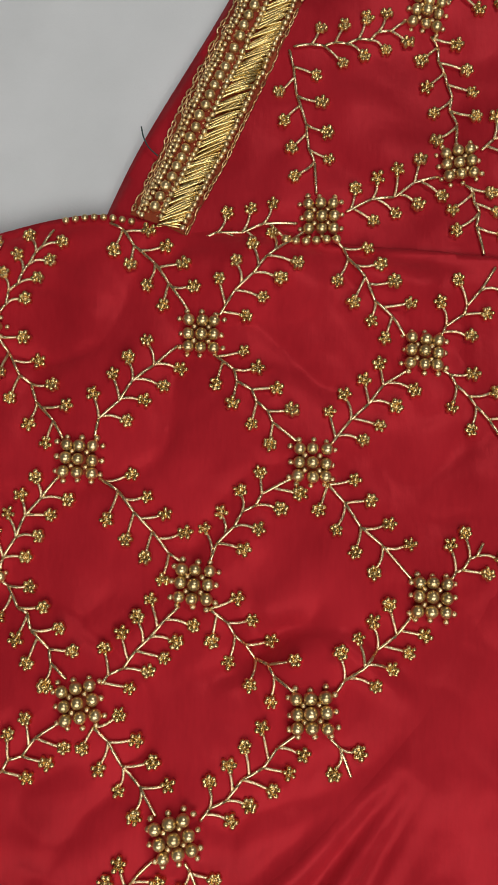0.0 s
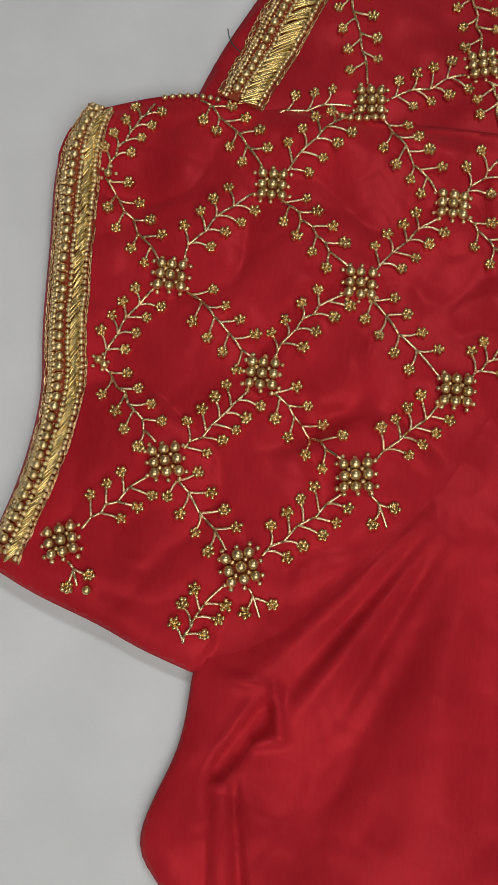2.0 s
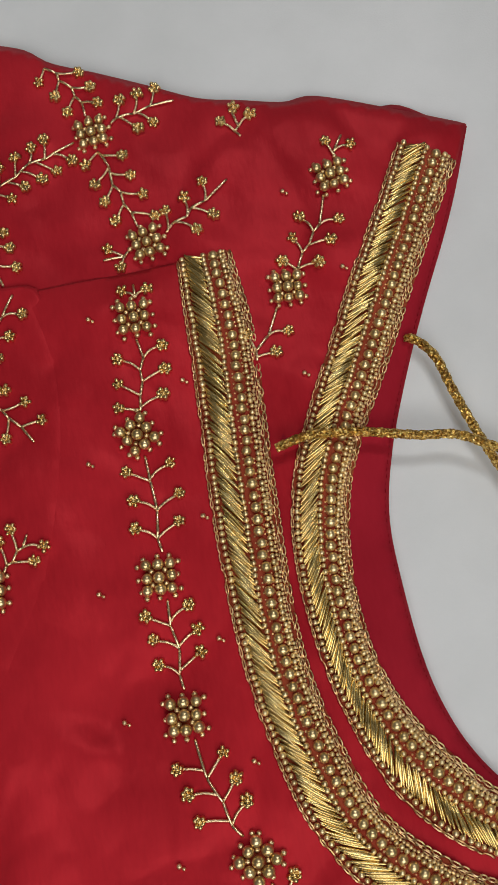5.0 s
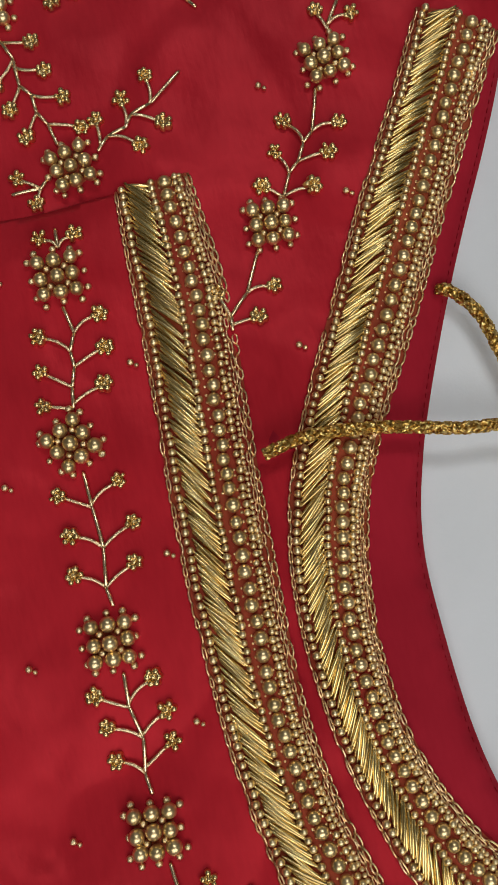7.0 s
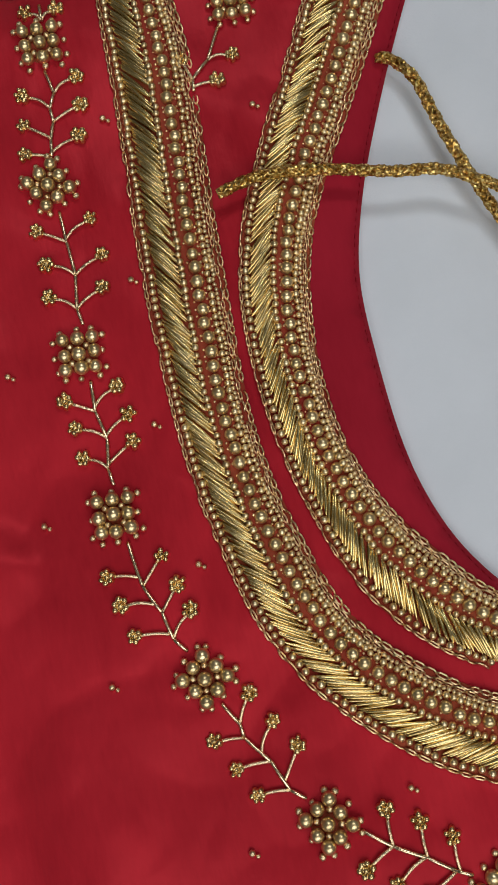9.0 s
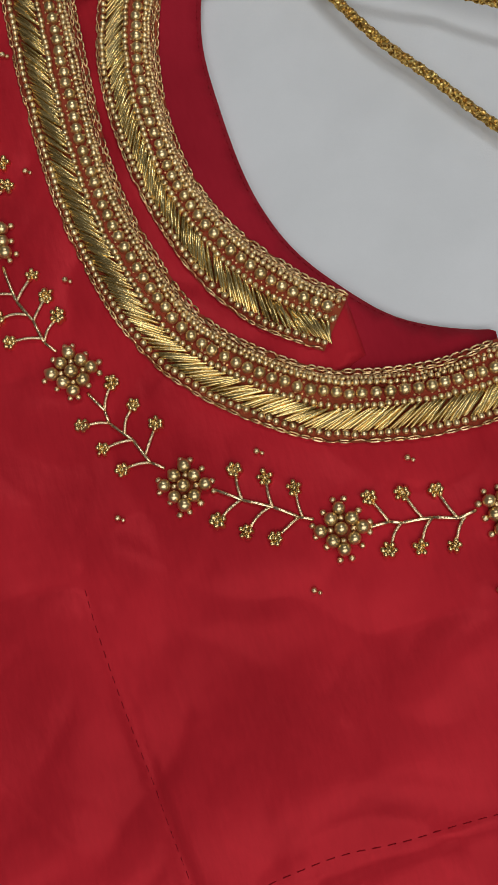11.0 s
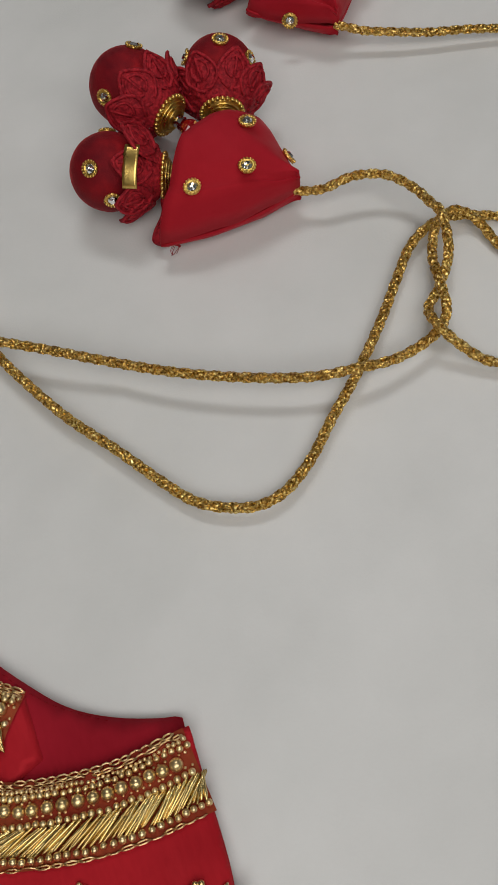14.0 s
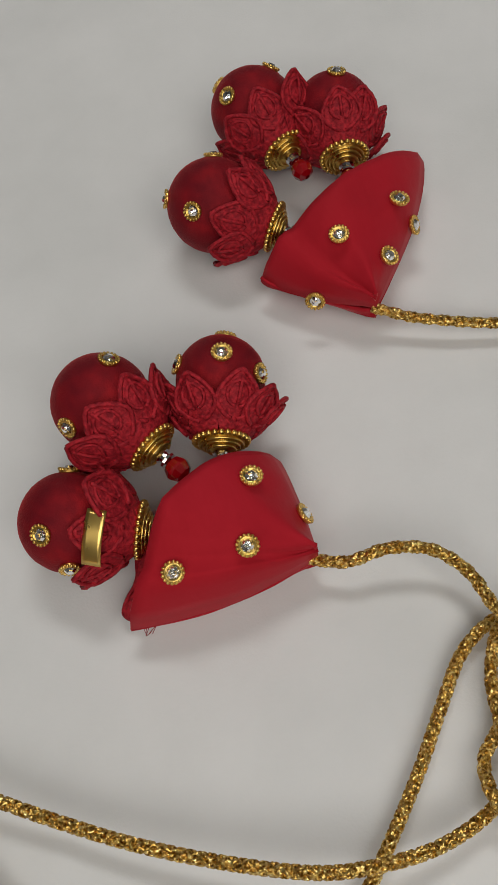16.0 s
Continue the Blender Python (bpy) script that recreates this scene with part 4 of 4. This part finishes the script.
def ball_charm(tassel, centre, way, radius, seed):
    """A velvet-covered ball with a lace frill, a gold filigree cup and a crystal spacer along its neck."""
    rng = random.Random(seed)
    way = Vector(way).normalized()
    m = aim(centre, way)
    s = Shape()
    seg, rings = 40, 24
    prof = []
    for i in range(rings + 1):
        a = math.pi * (1 - i / rings)
        r, h = radius * math.sin(a), radius * math.cos(a)
        if h > radius * 0.5:
            h += (h - radius * 0.5) * 0.45
        prof.append((max(r, 0.00005), h))
    s.lathe(prof, seg)
    for k, v in enumerate(s.v):
        a = math.atan2(v[1], v[0])
        pucker = smooth((v[2] / radius - 0.25) / 0.7) * 0.045 * math.sin(17 * a) + 0.012 * noise.noise((v[0] * 260, v[1] * 260, v[2] * 260 + seed))
        s.v[k] = (v[0] * (1 + pucker), v[1] * (1 + pucker), v[2])
    ball = put("velvet_ball", s.mesh("velvet_ball", VELVET), tassel, m, "dark red velvet ball")
    frill = lace_mesh(seed)
    put("lace_frill", frill, ball, Matrix.Translation((0, 0, radius * 0.05)) @ pose(0, 0, 0, 0, 0, rng.uniform(0, 50)) @ Matrix.Diagonal((1.20, 1.20, 1.16 + (radius - 0.0104) * 60, 1)), "red lace frill")
    cup = Shape()
    z = 0.0150 + (radius - 0.0104) * 0.9
    cup.lathe([(0.0058, z), (0.0063, z + 0.0004), (0.0056, z + 0.0010), (0.0044, z + 0.0018), (0.0030, z + 0.0028), (0.0016, z + 0.0034), (0.0008, z + 0.0034)], 28)
    for r, h in ((0.0052, 0.0016), (0.0043, 0.0022), (0.0033, 0.0029)):
        cup.tube([(r * math.cos(a), r * math.sin(a), z + h) for a in np.linspace(0, 2 * math.pi, 33)], 0.00042, 6)
    for r, h, c in ((0.0064, 0.0006, 26),):
        for k in range(c):
            a = 2 * math.pi * k / c
            cup.ball((r * math.cos(a), r * math.sin(a), z + h), 0.00082, 8, 6)
    put("filigree_cup", cup.mesh("filigree_cup", FINDING), ball, None, "gold filigree bead cup")
    ring = Shape()
    ring.lathe([(0.0008, z + 0.0034), (0.0021, z + 0.0034), (0.0022, z + 0.0040), (0.0014, z + 0.0044), (0.0014, z + 0.0050), (0.0022, z + 0.0054), (0.0021, z + 0.0060), (0.0008, z + 0.0060)], 11)
    put("spacer", ring.mesh("spacer", FOIL, False), ball, None, "silver rhinestone spacer ring")
    bead = Shape()
    bead.lathe([(0.0007, z + 0.0060), (0.0023, z + 0.0068), (0.0031, z + 0.0085), (0.0031, z + 0.0092), (0.0023, z + 0.0110), (0.0007, z + 0.0118)], 10)
    put("crystal_bead", bead.mesh("crystal_bead", RUBY, False), ball, None, "faceted dark red crystal bead")
    return ball


def stone_on(parent, p, way, size=0.95):
    """A bezel and, on it, the cut stone."""
    base = put("rhinestone", BEZEL_MESH, parent, aim(p, way) @ Matrix.Scale(size, 4), "clear rhinestone in a gold bezel")
    put("stone", STONE_MESH, base)
    put("foil", FOIL_MESH, base)
    return base


def cone_cap(tassel, rim, apex, top, bulge, sag, seed):
    """A soft folded cone of satin: a curved rim where the balls come out, closed to a tip at the cord."""
    rim = curve_points(rim, 25)
    apex = Vector(apex)
    middle = rim.mean(0)
    s = Shape()
    rows, cols = 16, len(rim)
    for layer, sign in ((0, 1), (1, -1)):
        for i in range(rows):
            u = i / (rows - 1)
            for j in range(cols):
                v = j / (cols - 1)
                x = rim[j][0] * (1 - u) + apex.x * u
                y = rim[j][1] * (1 - u) + apex.y * u
                out = Vector((rim[j][0] - middle[0], rim[j][1] - middle[1]))
                x += out.x * bulge * math.sin(math.pi * u) ** 0.8
                y += out.y * bulge * math.sin(math.pi * u) ** 0.8
                hang = math.sin(math.pi * u) * max(0.0, 1 - 2.2 * v)
                x, y = x + sag[0] * hang, y + sag[1] * hang
                belly = math.sin(math.pi * min(max(v, 0), 1)) ** 0.55
                h = top * belly * (1 - 0.55 * u ** 1.6)
                h += 0.0016 * noise.noise((x * 75, y * 75, seed)) + 0.0005 * noise.noise((x * 210, y * 210, seed))
                h += 0.00025 * u * math.sin(17 * v + 3 * seed) + 0.0007 * (1 - abs(noise.noise((x * 60 + 2, y * 60, seed + 4)))) ** 6
                h += 0.0016 * math.exp(-((v - 0.13) / 0.045) ** 2) - 0.0012 * math.exp(-((v - 0.21) / 0.04) ** 2)
                mid = 0.0062
                z = mid + sign * h * (1.0 if sign > 0 else 0.55)
                s.v.append((x, y, max(z, 0.0006)))
        k = layer * rows * cols
        for i in range(rows - 1):
            for j in range(cols - 1):
                a = k + i * cols + j
                face = (a, a + 1, a + cols + 1, a + cols)
                s.f.append(face if sign < 0 else face[::-1])
    ob = put("fabric_cap", s.mesh("fabric_cap", CAP_RED), tassel, label="red satin cone cap studded with rhinestones")
    solid = ob.modifiers.new("thickness", "SOLIDIFY")
    solid.thickness, solid.offset = 0.0008, -1

    def surface(x, y):
        near = sorted((math.hypot(v[0] - x, v[1] - y), v[2]) for v in s.v[:rows * cols])
        return max(z for _, z in near[:5])
    return ob, surface


def tassel(balls, rim, apex, stones, top, bulge, sag, label, seed):
    thing = tagged(new("tassel"), label, "tassel", "tassels on the sheet")
    cap, surface = cone_cap(thing, rim, apex, top, bulge, sag, seed)
    for x, y, way, *z in stones:
        stone_on(cap, (x, y, z[0] if z else surface(x, y) + 0.0004), way)
    for k, ((x, y, z, r), neck, studs) in enumerate(balls):
        c = Vector((x, y, z))
        ball_charm(thing, c, Vector(neck) - c, r, seed * 10 + k)
        for d in studs:
            d = Vector(d).normalized()
            stone_on(thing, c + d * (r - 0.0003), d, 0.92)
    return thing


first_tassel = tassel([((0.2930, 0.0618, 0.0130, 0.0119), (0.3174, 0.0505, 0.0100), ((-0.45, -0.45, 0.8), (0.35, 0.9, 0.5), (-0.2, -1, 0.1))),
        ((0.3086, 0.0862, 0.0190, 0.0121), (0.3237, 0.0590, 0.0150), ((0.45, 0.35, 0.85), (-0.95, -0.75, 0.6))),
        ((0.3378, 0.0842, 0.0147, 0.0111), (0.3297, 0.0593, 0.0120), ((0.15, 0.02, 0.95), (-0.9, 0.5, 0.5), (0.95, -0.5, 0.5), (0.45, 0.95, 0.2)))],
       [(0.2990, 0.0340), (0.3076, 0.0432), (0.3150, 0.0530), (0.3250, 0.0590), (0.3362, 0.0618), (0.3449, 0.0614)], (0.3449, 0.0355),
       [(0.3130, 0.0384, (-0.15, -0.15, 1)), (0.3300, 0.0384, (0.05, -0.12, 1)), (0.3360, 0.0534, (0.15, 0.1, 1)), (0.3447, 0.0448, (1, 0.1, 0.5), 0.0110)],
       0.0186, 0.03, (0.0012, -0.0024), "red velvet ball tassel with satin cap and gold findings", 1)
second_tassel = tassel([((0.3532, 0.1374, 0.0132, 0.0129), (0.3754, 0.1184, 0.009), ((-0.62, -0.62, 0.75), (0.3, 0.75, 0.6), (-1, 0.35, 0.3))),
        ((0.3747, 0.1668, 0.0128, 0.0124), (0.3822, 0.1340, 0.010), ((-0.6, -0.15, 0.8), (0.6, 0.45, 0.6), (-0.6, 0.85, 0.3))),
        ((0.3959, 0.1576, 0.0120, 0.0114), (0.3907, 0.1294, 0.010), ((-0.9, 0.35, 0.4), (0.2, 0.3, 0.9)))],
       [(0.3580, 0.1140), (0.3695, 0.1188), (0.3813, 0.1238), (0.3932, 0.1288), (0.4047, 0.1324), (0.4142, 0.1343)], (0.3830, 0.0932),
       [(0.3790, 0.1092, (-0.1, -0.1, 1)), (0.3985, 0.1162, (0.25, 0.1, 1)), (0.3895, 0.1016, (0.45, -0.3, 0.9)), (0.4015, 0.1130, (0.9, -0.5, 0.5), 0.0090), (0.3690, 0.1006, (-0.5, -1, 0.35), 0.0085)],
       0.0150, 0.17, (0.0005, 0.0028), "red velvet ball tassel with rhinestone-studded satin cap", 2)
first_tassel.location, second_tassel.location = (0.0010, 0.0026, 0.0), (0.0010, 0.0037, 0.0)



def tassel_extras(thing):
    """The rolled gold foil round one neck and the frayed strip of cloth beside it."""
    s = Shape()
    for i in range(6):
        for j in range(11):
            t = math.radians(-56 + 50 * j / 10)
            s.v.append((0.0146 * math.sin(t), 0.0146 * math.cos(t), 0.0044 * (i / 5 - 0.5)))
    s.f = [(i * 11 + j, i * 11 + j + 1, i * 11 + j + 12, i * 11 + j + 11) for i in range(5) for j in range(10)]
    way = Vector((0.86, -0.50, 0.0)).normalized()
    up = Vector((0.0, 0.0, 1.0))
    side = up.cross(way)
    turn = Matrix.Translation((0.3024, 0.0574, 0.0114)) @ Matrix((side, up, way)).transposed().to_4x4()
    plate = put("foil_collar", s.mesh("foil_collar", FINDING), thing, turn, "rolled gold foil collar")
    plate.modifiers.new("thickness", "SOLIDIFY").thickness = 0.0004
    line = curve_points([(0.3095, 0.0517, 0.0075), (0.3058, 0.0457, 0.0060), (0.3006, 0.0420, 0.0042), (0.2997, 0.0386, 0.0030), (0.3033, 0.0356, 0.0022)], 26)
    s = Shape()
    n = len(line)
    for k, p in enumerate(line):
        u = k / (n - 1)
        half = 0.0021 * (1 + 0.4 * math.sin(9 * u)) * (1.15 - 0.5 * u)
        for j in range(5):
            v = j / 2 - 1
            s.v.append((p[0] + half * v * 0.9, p[1] - half * v * 0.45, p[2] + 0.0009 * math.cos(2.6 * v + 7 * u)))
    s.f = [(k * 5 + j, k * 5 + j + 1, k * 5 + j + 6, k * 5 + j + 5) for k in range(n - 1) for j in range(4)]
    strip = put("cloth_strip", s.mesh("cloth_strip", LACE), thing, label="frayed dark red strip of cloth")
    strip.modifiers.new("thickness", "SOLIDIFY").thickness = 0.0006
    rng = random.Random(8)
    for k in range(5):
        f = Shape()
        x, y = 0.3028 + 0.0006 * k, 0.0360
        f.tube([(x, y, 0.0022), (x - 0.001 + rng.uniform(-0.0006, 0.0006), y - 0.0014, 0.0018), (x - 0.0022 + rng.uniform(-0.001, 0.001), y - 0.0026, 0.0008)], 0.00009, 4)
        put("frayed_thread", f.mesh("frayed_thread", STITCH), thing)


tassel_extras(first_tassel)

# a wisp of thread caught on the far cuff
wisp = Shape()
wisp.tube(curve_points([(0.0055, 0.1455, 0.006), (0.0062, 0.1425, 0.0055), (0.0078, 0.1395, 0.005), (0.0105, 0.1370, 0.0048)], 12), 0.00022, 5)
tagged(new("loose_thread", wisp.mesh("loose_thread", GREEN)), "short dark green loose thread on the far cuff", "thread")
